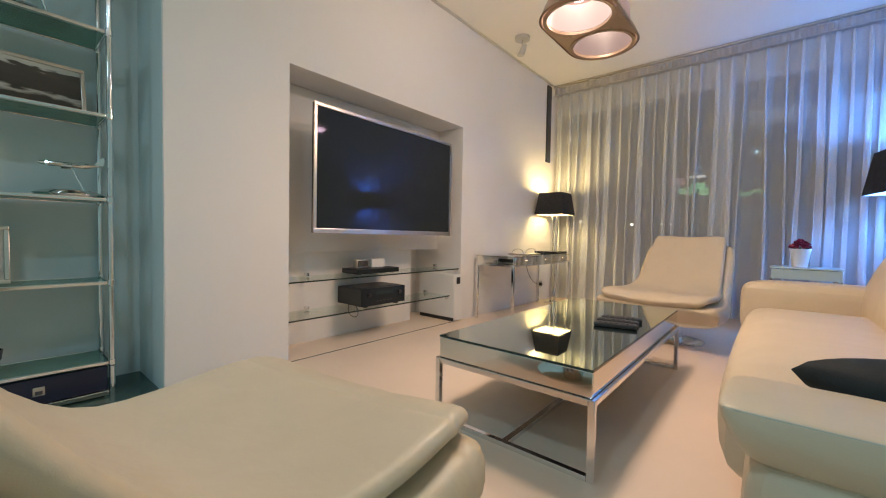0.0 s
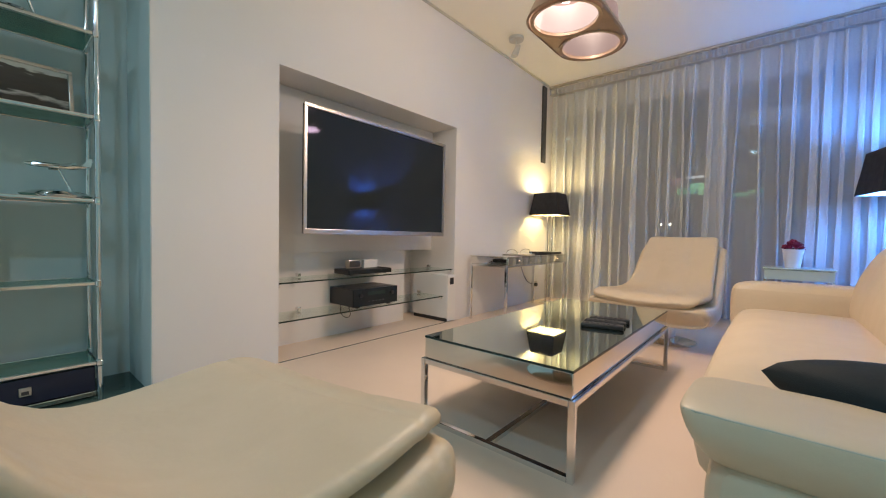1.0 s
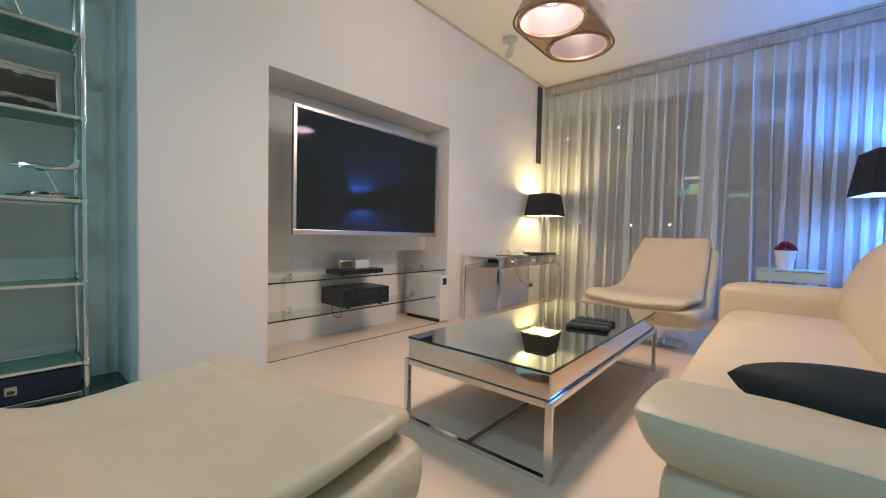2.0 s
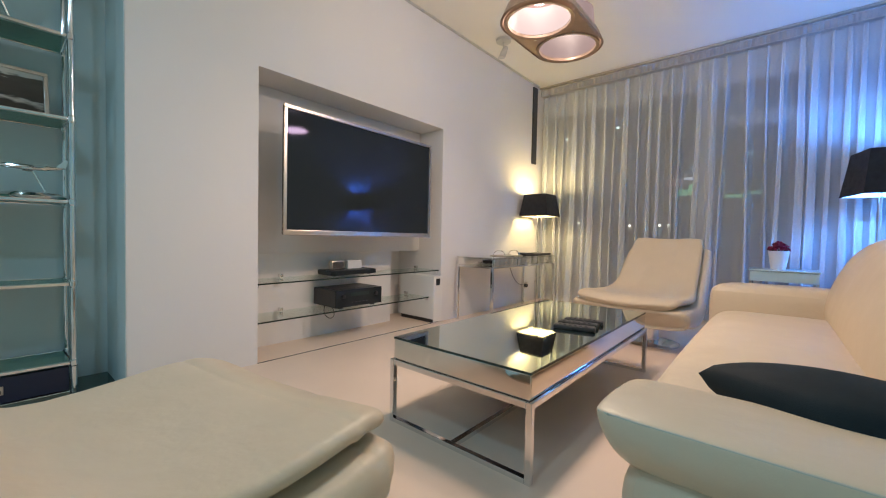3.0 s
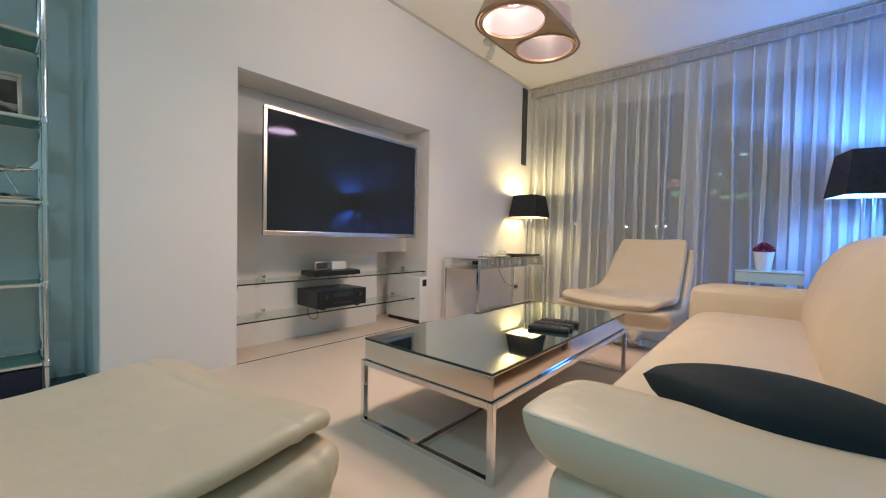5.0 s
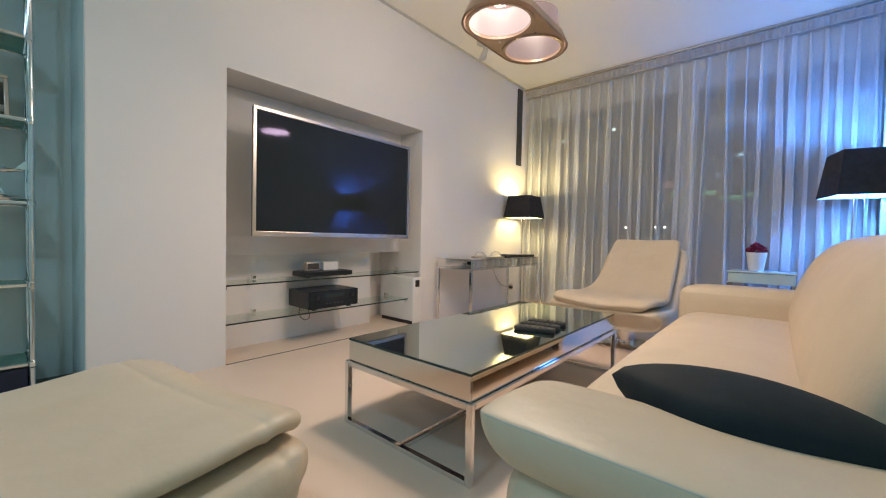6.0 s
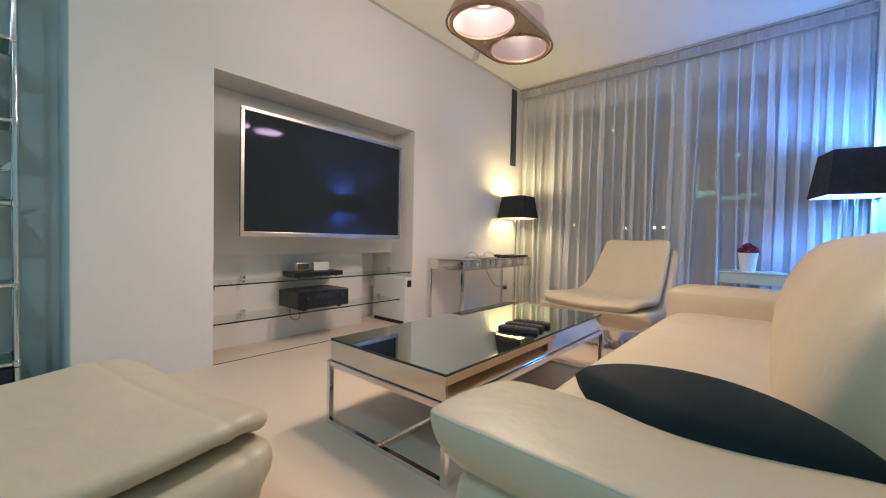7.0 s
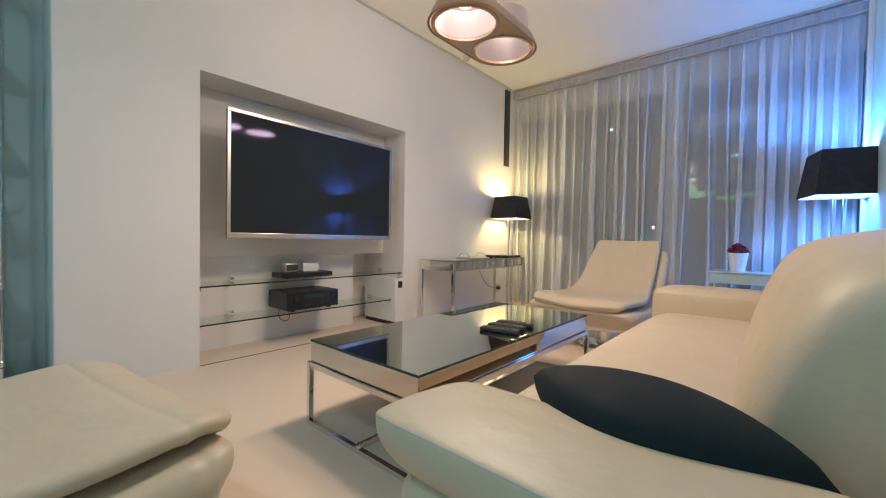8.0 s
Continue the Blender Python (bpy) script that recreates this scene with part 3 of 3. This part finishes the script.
# ---------- console ----------
def console():
    c = tagged(new("console_table"), "mirrored console table with slim chrome legs", "console table")
    x0, x1, y0, y1, h = 1.36, 1.795, 6.91, 8.27, 0.645
    part("top", block(x0, x1, y0, y1, h - 0.01, h, 0.002), M_MIRROR, c, "mirrored top")
    part("apron", block(x0 + 0.006, x1 - 0.006, y0 + 0.006, y1 - 0.006, h - 0.085, h - 0.011, 0.002), M_MIRROR, c, "mirrored apron")
    for k in range(3):
        a = y0 + 0.02 + k * 0.44
        d = part("drawer", block(x1 - 0.006, x1 + 0.004, a, a + 0.432, h - 0.08, h - 0.015, 0.002), M_MIRROR, c)
        part("knob", rod(bmesh.new(), (x1 + 0.004, a + 0.216, h - 0.047), (x1 + 0.02, a + 0.216, h - 0.047), 0.008), M_CHROME, d)
    for x in (x0, x1 - 0.025):
        part("rail", block(x, x + 0.025, y0 + 0.025, y1 - 0.025, h - 0.105, h - 0.086, 0.002), M_CHROME, c)
        for y in (y0, y1 - 0.025):
            part("leg", block(x, x + 0.025, y, y + 0.025, 0, h - 0.086, 0.002), M_CHROME, c)
    for y in (y0, y1 - 0.025):
        part("rail", block(x0 + 0.025, x1 - 0.025, y, y + 0.025, h - 0.105, h - 0.086, 0.002), M_CHROME, c)


console()
tray = tagged(new("glass_tray"), "clear glass tray with silver handles on the console", "tray")
part("base", block(1.5, 1.72, 7.3, 7.62, 0.6455, 0.655), M_SATIN, tray)
for y in (7.31, 7.61):
    hb = bmesh.new()
    for a in range(8):
        p = [(1.61 + 0.07 * math.cos(math.pi * b / 8), y, 0.655 + 0.05 * math.sin(math.pi * b / 8)) for b in (a, a + 1)]
        rod(hb, p[0], p[1], 0.004, 8)
    part("handle", hb, M_CHROME, tray)
thing("small_dish", "small dark glass dish on the console", "dish", pose(1.62, 7.78, 0.6455), "", loft([[(r * math.cos(a), r * math.sin(a), z) for a in [k * math.pi / 10 for k in range(20)]] for r, z in ((0.03, 0), (0.05, 0.012), (0.055, 0.028), (0.048, 0.028), (0.03, 0.012))]), M_BLACK)
bk = thing("closed_laptop", "flat dark device lying on the console", "laptop", None, "", block(1.56, 1.76, 7.94, 8.22, 0.6455, 0.668, 0.004), M_BLACK)
sock = tagged(new("wall_socket"), "dark wall socket with plugs under the console", "socket")
part("plate", block(X0, X0 + 0.012, 8.33, 8.48, 0.18, 0.26, 0.003), M_SATIN, sock)
part("plug", rod(bmesh.new(), (X0 + 0.012, 8.40, 0.22), (X0 + 0.05, 8.40, 0.22), 0.02), M_BLACK, sock)


cord = bpy.data.curves.new("lamp_cord", "CURVE")
cord.dimensions, cord.bevel_depth = "3D", 0.003
sp = cord.splines.new("BEZIER")
sp.bezier_points.add(2)
for b, co in zip(sp.bezier_points, ((X0 + 0.05, 8.40, 0.22), (1.40, 8.05, 0.30), (1.45, 7.75, 0.56))):
    b.co, b.handle_left_type, b.handle_right_type = co, "AUTO", "AUTO"
cord.materials.append(M_FRAME)
tagged(new("lamp_cord", cord), "thin dark lamp cord running to the wall socket", "cord")


# ---------- shaded lamps ----------
def shaded_lamp(x, y, foot, z0, h, w0, w1, turn, label):
    l = tagged(new("floor_lamp"), label, "lamp")
    l.matrix_world = pose(x, y, 0, 0, 0, turn)
    sq = lambda w, z: [(w, w, z), (-w, w, z), (-w, -w, z), (w, -w, z)]
    part("shade", loft([sq(w0 / 2, z0), sq(w1 / 2, z0 + h), sq(w1 / 2 - 0.004, z0 + h), sq(w0 / 2 - 0.004, z0)], True, False), M_SHADE, l, "black fabric shade", 20)
    part("lining", loft([sq(w0 / 2 - 0.0045, z0 + 0.001), sq(w1 / 2 - 0.0045, z0 + h - 0.001)], True, False), M_INNER, l, "pale shade lining", 20)
    part("bulb", loft([[(r * math.cos(a), r * math.sin(a), z0 + z) for a in [k * math.pi / 8 for k in range(16)]] for z, r in ((0.04, 0.012), (0.06, 0.014), (0.085, 0.022))]), M_WHITE, l)
    for s in (-1, 1):
        part("column", block(s * 0.030 - 0.011, s * 0.030 + 0.011, -0.014, 0.014, foot + 0.02, z0 + 0.05, 0.003), M_CHROME, l, "chrome column")
    part("crossbar", block(-0.041, 0.041, -0.014, 0.014, z0 + 0.05, z0 + 0.07, 0.003), M_CHROME, l)
    part("base", block(-0.08, 0.08, -0.08, 0.08, foot, foot + 0.02, 0.004), M_CHROME, l)


shaded_lamp(L1[0], L1[1], 0, 1.115, 0.271, 0.375, 0.295, 0, "chrome floor lamp with a black square shade, lit warm")
shaded_lamp(L2[0], L2[1], 0, 1.225, 0.345, 0.40, 0.31, 14, "chrome floor lamp with a black square shade, lit blue")

# ---------- side table with plant ----------
st = tagged(new("side_table"), "glass side table by the curtain, mirror reflection painted pale mint", "side table")
part("top", block(3.63, 4.10, 8.25, 8.6, 0.59, 0.602, 0.002), M_MINT, st)
part("apron", block(3.64, 4.09, 8.26, 8.59, 0.50, 0.586, 0.002), M_MINT, st)
for x in (3.635, 4.07):
    for y in (8.255, 8.575):
        part("leg", block(x, x + 0.022, y, y + 0.022, 0, 0.5, 0.002), M_CHROME, st)
pl = tagged(new("potted_plant"), "dark red flowers in a tapered white pot", "plant")
pl.matrix_world = pose(3.83, 8.40, 0.6025)
part("pot", loft([[(r * math.cos(a), r * math.sin(a), z) for a in [k * math.pi / 14 for k in range(28)]] for r, z in ((0.05, 0), (0.053, 0.004), (0.075, 0.165), (0.07, 0.165), (0.066, 0.14))]), M_WHITE, pl, "white pot")
rng = random.Random(4)
fl = bmesh.new()
for k in range(170):
    a, e, r = rng.uniform(0, 6.283), rng.uniform(0, 1.5), 0.072 * rng.uniform(0.6, 1.1)
    p = Vector((r * math.cos(a) * math.cos(e), r * math.sin(a) * math.cos(e), 0.165 + 0.075 * math.sin(e) * rng.uniform(0.6, 1.1)))
    bmesh.ops.create_cone(fl, cap_ends=True, segments=5, radius1=0.003, radius2=0.012, depth=0.008, matrix=Matrix.Translation(p) @ Euler((rng.uniform(-1, 1), rng.uniform(-1, 1), a)).to_matrix().to_4x4())
part("blossoms", fl, M_RED, pl, "dark red blossoms", 0)
lf = bmesh.new()
for k in range(16):
    a = k * 0.39
    rod(lf, (0.02 * math.cos(a), 0.02 * math.sin(a), 0.13), (0.06 * math.cos(a), 0.06 * math.sin(a), 0.175), 0.003, 5, 0.007)
part("stems", lf, M_LEAF, pl)


# ---------- pendant ----------
def pendant():
    p = tagged(new("pendant_lamp"), "bronze twin-ring pendant lamp with lit pink diffusers", "pendant lamp")
    p.matrix_world = pose(2.84, 5.868, 1.95)
    R, d = 0.198, 0.178

    def stadium(r, z, inset=0.0):
        pts = []
        for k in range(48):
            a = 2 * math.pi * k / 48
            pts.append(((r - inset) * math.cos(a), (d if math.sin(a) >= 0 else -d) + (r - inset) * math.sin(a), z))
        return pts

    part("band", loft([stadium(R - 0.008, 0), stadium(R, 0.006), stadium(R - 0.03, 0.075), stadium(R - 0.036, 0.075), stadium(R - 0.012, 0.004)], True, False), M_BRONZE, p, "brown bronze band")
    plate = bmesh.new()
    n = 32
    for s in (-1, 1):
        rings = [[(r * math.cos(2 * math.pi * k / n), s * d + r * math.sin(2 * math.pi * k / n), z) for k in range(n)] for r, z in ((0.158, 0.0), (0.176, -0.004), (0.178, 0.012), (0.158, 0.014))]
        vs = [[plate.verts.new(q) for q in r] for r in rings]
        for a, b in zip(vs, vs[1:] + vs[:1]):
            for i in range(n):
                plate.faces.new((a[i], a[(i + 1) % n], b[(i + 1) % n], b[i]))
    for sx in (-1, 1):
        v = [plate.verts.new(q) for q in ((sx * 0.19, -d, 0.005), (sx * 0.19, d, 0.005), (sx * 0.10, 0.04, 0.005), (sx * 0.012, 0, 0.005), (sx * 0.10, -0.04, 0.005))]
        plate.faces.new(v)
    bmesh.ops.recalc_face_normals(plate, faces=plate.faces)
    part("bottom_plate", plate, M_BRONZE, p, "brown bronze ring plate")
    for s, m, glass in ((-1, M_FROST, M_TUBE), (1, M_FROST_DIM, M_TUBE_DIM)):
        g = part("diffuser", rod(bmesh.new(), (0, s * d, 0.150), (0, s * d, 0.156), 0.137, 40), m, p, "pink frosted diffuser")
        g.visible_shadow = False
        t = part("glass_tube", loft([[(r * math.cos(2 * math.pi * k / 32), s * d + r * math.sin(2 * math.pi * k / 32), z) for k in range(32)] for r, z in ((0.157, 0.016), (0.14, 0.2), (0.137, 0.2), (0.154, 0.016))], True, False), glass, p, "pale glowing glass shade")
        t.visible_shadow = False
        part("rivet", rod(bmesh.new(), (s * 0.10, s * 0.02, 0.0), (s * 0.10, s * 0.02, 0.008), 0.006, 12), M_CHROME, p)
    lit = part("bulb", loft([[(r * math.cos(2 * math.pi * k / 20), -d + r * math.sin(2 * math.pi * k / 20), z) for k in range(20)] for r, z in ((0.012, 0.095), (0.034, 0.102), (0.046, 0.122), (0.03, 0.149))]), M_BULB, p, "bright lit bulb", 180)
    lit.visible_shadow = False
    part("yoke", block(-0.012, 0.012, -0.2, 0.2, 0.2, 0.215, 0.003), M_CHROME, p)
    part("stem", rod(bmesh.new(), (0, 0, 0.215), (0, 0, ZC - 1.95 - 0.03), 0.01), M_CHROME, p)
    part("canopy", rod(bmesh.new(), (0, 0, ZC - 1.95 - 0.03), (0, 0, ZC - 1.95), 0.06, 28), M_CHROME, p)


pendant()


# ---------- leather lounge chairs ----------
def lounge_chair():
    c = tagged(new("lounge_chair"), "ivory leather swivel lounge chair on a chrome disc base", "lounge chair", group="lounge chairs")
    # path over the seat and up the back: forward place, height, half width, thickness of the shell
    path = [(-0.50, 0.345, 0.34, 0.10), (-0.47, 0.372, 0.385, 0.14), (-0.42, 0.388, 0.397, 0.16), (-0.385, 0.391, 0.402, 0.17), (-0.372, 0.383, 0.403, 0.17), (-0.359, 0.390, 0.404, 0.17), (-0.32, 0.389, 0.405, 0.17), (-0.2, 0.378, 0.40, 0.18), (-0.03, 0.375, 0.38, 0.18), (0.08, 0.405, 0.345, 0.16), (0.18, 0.48, 0.325, 0.14), (0.28, 0.615, 0.315, 0.11), (0.37, 0.755, 0.30, 0.09), (0.432, 0.834, 0.288, 0.08), (0.446, 0.852, 0.282, 0.07)]

    def skin(t_scale, lift, w_add, stop, power, groove=0.0, dish=0.022, reach=0.0):
        rings = []
        pts = path[:stop]
        fs = [-1 + k / 18 for k in range(37)]
        for i, (y, z, w, t) in enumerate(pts):
            y -= reach * max(0.0, -y / 0.5)
            a, b = pts[max(i - 1, 0)], pts[min(i + 1, len(pts) - 1)]
            tan = Vector((0, b[0] - a[0], b[1] - a[1])).normalized()
            nor = Vector((0, -tan.z, tan.y))
            th = t_scale(t)
            mid = Vector((0, y, z)) + nor * (lift(th))
            rim = lambda f: th / 2 * max(0.0, 1 - abs(f) ** power) ** (1 / power)
            cutin = lambda f: groove * sum(math.exp(-((f - g) / 0.05) ** 2) for g in (-0.36, 0.36))
            row = [(f, rim(f) - cutin(f)) for f in fs] + [(f, -rim(f)) for f in reversed(fs[1:-1])]
            rings.append([mid + Vector((f * (w + w_add), 0, 0)) + nor * (v + dish * (f * f - 0.5)) for f, v in row])
        return loft(rings)

    soften(part("shell", skin(lambda t: t, lambda th: -th / 2 - 0.030, 0.056, 14, 4, reach=0.018), M_LEATHER, c, "ivory leather shell", 180), 1)
    pad = soften(part("pad", skin(lambda t: 0.062, lambda th: 0.0, 0.0, 15, 5, 0.003), M_LEATHER, c, "tufted ivory leather pad", 180), 1)
    part("stem", rod(bmesh.new(), (0.06, -0.07, 0.02), (0.06, -0.07, 0.20), 0.065, 32), M_CHROME, c, "chrome stem")
    part("base", loft([[(0.06 + r * math.cos(2 * math.pi * k / 40), -0.07 + r * math.sin(2 * math.pi * k / 40), z) for k in range(40)] for r, z in ((0.215, 0), (0.215, 0.008), (0.19, 0.016), (0.05, 0.026))]), M_CHROME, c, "chrome disc base")
    return c


far_chair = lounge_chair()
far_chair.matrix_world = pose(2.995, 7.455, 0, 0, 0, -8.5)
near_chair = copy_thing(far_chair, pose(2.80, 3.937, 0, 0, 0, 190))
tagged(near_chair, "ivory leather lounge chair with a stitched seat pad")


# ---------- sofa ----------
def cushion(x0, x1, y0, y1, z0, z1, r, bulge=0.0, cuts=8):
    """A stuffed block: rounded edges and gently bulging faces."""
    bm = bmesh.new()
    bmesh.ops.create_cube(bm, size=2)
    bmesh.ops.subdivide_edges(bm, edges=bm.edges, cuts=cuts, use_grid_fill=True)
    hx, hy, hz = (x1 - x0) / 2, (y1 - y0) / 2, (z1 - z0) / 2
    mid = Vector(((x0 + x1) / 2, (y0 + y1) / 2, (z0 + z1) / 2))
    for v in bm.verts:
        p = Vector((v.co.x * hx, v.co.y * hy, v.co.z * hz))
        inner = Vector((max(-hx + r, min(hx - r, p.x)), max(-hy + r, min(hy - r, p.y)), max(-hz + r, min(hz - r, p.z))))
        d = p - inner
        if d.length > 1e-6:
            p = inner + d.normalized() * r * min(1, d.length / r)
        q = v.co
        p.z += bulge * q.z * (1 - q.x ** 2) * (1 - q.y ** 2)
        p.y += bulge * q.y * (1 - q.x ** 2) * (1 - q.z ** 2)
        p.x += bulge * q.x * (1 - q.y ** 2) * (1 - q.z ** 2)
        v.co = p + mid
    return bm


def sofa():
    s = tagged(new("sofa"), "long ivory leather sofa with padded arms", "sofa")
    soften(part("base", cushion(3.62, 4.52, 4.86, 6.92, 0.06, 0.33, 0.04, 0.01), M_LEATHER, s), 1)
    soften(part("seat_cushion", cushion(3.54, 4.30, 4.82, 6.84, 0.24, 0.44, 0.07, 0.02), M_LEATHER, s, "wide ivory leather seat cushion"), 1)
    ring = []
    prof = [(4.02, 0.36), (4.01, 0.50), (4.06, 0.66), (4.12, 0.79), (4.20, 0.866), (4.30, 0.893), (4.43, 0.888), (4.52, 0.83), (4.55, 0.70), (4.55, 0.40), (4.50, 0.20), (4.2, 0.20)]
    cx, cz = 4.30, 0.55
    for y, k in ((4.93, 0.66), (4.97, 0.82), (5.06, 0.92), (5.3, 0.98), (5.6, 1.01), (6.2, 1.01), (6.75, 1), (6.90, 0.98), (6.97, 0.90), (7.0, 0.72)):
        ring.append([(cx + (x - cx) * k, y, cz + (z - cz) * k) for x, z in prof])
    soften(part("backrest", loft(ring), M_LEATHER, s, "thick sloping ivory leather backrest", 180), 2)
    prof = [(4.503, 0.541), (4.505, 0.547), (4.520, 0.550), (4.56, 0.552), (4.62, 0.552), (4.69, 0.545), (4.77, 0.540), (4.84, 0.505), (4.87, 0.46), (4.83, 0.42), (4.68, 0.415), (4.58, 0.428), (4.526, 0.455), (4.498, 0.505)]
    steps = ((3.574, 0.35), (3.575, 0.70), (3.580, 0.88), (3.598, 0.97), (3.64, 1.0), (3.74, 1.0), (3.95, 1.01), (4.2, 1.01), (4.40, 0.98), (4.46, 0.8))
    at = lambda k, y, z: (4.60 + (y - 4.60) * k, 0.525 + (z - 0.525) * k)
    a = part("armrest", loft([[(x + 0.45 * max(0, 0.53 - at(k, y, z)[1]), *at(k, y, z)) for y, z in prof] for x, k in steps]), M_LEATHER, s, "padded low armrest", 180)
    soften(a, 2)
    soften(part("arm_panel", cushion(3.615, 4.45, 4.520, 4.82, 0.06, 0.465, 0.04, 0.008), M_LEATHER, s), 1)
    pipe = bmesh.new()
    ring = [(x + 0.004, at(k, 4.507, 0.544)[0], at(k, 4.507, 0.544)[1]) for x, k in steps[2:9]]
    for p, q in zip(ring, ring[1:]):
        rod(pipe, p, q, 0.0024, 12)
    part("piping", pipe, M_SEAM, a, "piped seam")
    soften(part("armrest", cushion(3.50, 4.30, 6.80, 7.04, 0.24, 0.575, 0.06, 0.01), M_LEATHER, s, "padded armrest"), 1)
    for x in (3.68, 4.42):
        for y in (4.75, 6.8):
            part("leg", block(x - 0.03, x + 0.03, y - 0.03, y + 0.03, 0, 0.09, 0.004), M_CHROME, s, "chrome leg")


sofa()


def throw_pillow():
    n = 18
    bm = bmesh.new()
    w, h = 0.25, 0.145
    grid = {}
    for side in (1, -1):
        for i in range(n + 1):
            for j in range(n + 1):
                u, v = -1 + 2 * i / n, -1 + 2 * j / n
                if side < 0 and (abs(u) == 1 or abs(v) == 1):
                    grid[side, i, j] = grid[1, i, j]
                    continue
                pin = 1 - 0.985 * abs(u) ** 1.9
                th = 0.068 * (1 - u ** 2) ** 0.62 * (1 - v ** 2) ** 0.42
                grid[side, i, j] = bm.verts.new((u * w, v * h * pin, side * th))
    for side in (1, -1):
        for i in range(n):
            for j in range(n):
                bm.faces.new((grid[side, i, j], grid[side, i + 1, j], grid[side, i + 1, j + 1], grid[side, i, j + 1]))
    bmesh.ops.recalc_face_normals(bm, faces=bm.faces)
    return thing("throw_pillow", "black fabric throw pillow leaning on the sofa arm", "pillow", pose(3.925, 4.85, 0.528, -3, 1, -12), "", bm, M_PILLOW, "", 180)


throw_pillow()

# ---------- lights outside ----------
def far_light(x, z, w, h, colour, strength, label):
    part("street_light", block(x - w, x + w, 23.7, 23.8, z - h, z + h, min(w, h) * 0.6, 3), glow("far_glow", colour, strength), backdrop, label)


for x, z, w in ((-4.0, 1.70, 0.06), (-1.52, 1.54, 0.06), (-0.25, 1.55, 0.06), (0.12, 1.55, 0.05)):
    far_light(x, z, w, 0.055, (1.0, 0.88, 0.65), 4, "small distant white street light")
far_light(-4.74, 6.1, 0.10, 0.05, (0.9, 0.95, 0.7), 1.6, "small distant pale light")
far_light(-2.2, 6.3, 0.08, 0.06, (0.9, 1.0, 0.8), 2, "small distant white light")
for x, z, w, h, k in ((0.7, 3.0, 0.35, 0.12, 0.35), (1.1, 3.2, 0.25, 0.12, 0.5), (1.35, 2.95, 0.22, 0.14, 0.4), (1.8, 3.0, 0.2, 0.09, 0.3), (2.5, 2.75, 0.4, 0.08, 0.3), (3.1, 2.85, 0.25, 0.07, 0.25)):
    far_light(x, z, w, h, (0.40, 1.0, 0.40), k, "distant green lit sign")
far_light(0.3, 3.45, 0.3, 0.14, (1.0, 0.40, 0.30), 0.22, "distant pink lit sign")
far_light(1.0, 3.6, 0.35, 0.05, (1.0, 0.9, 0.8), 0.8, "distant pale lit sign")
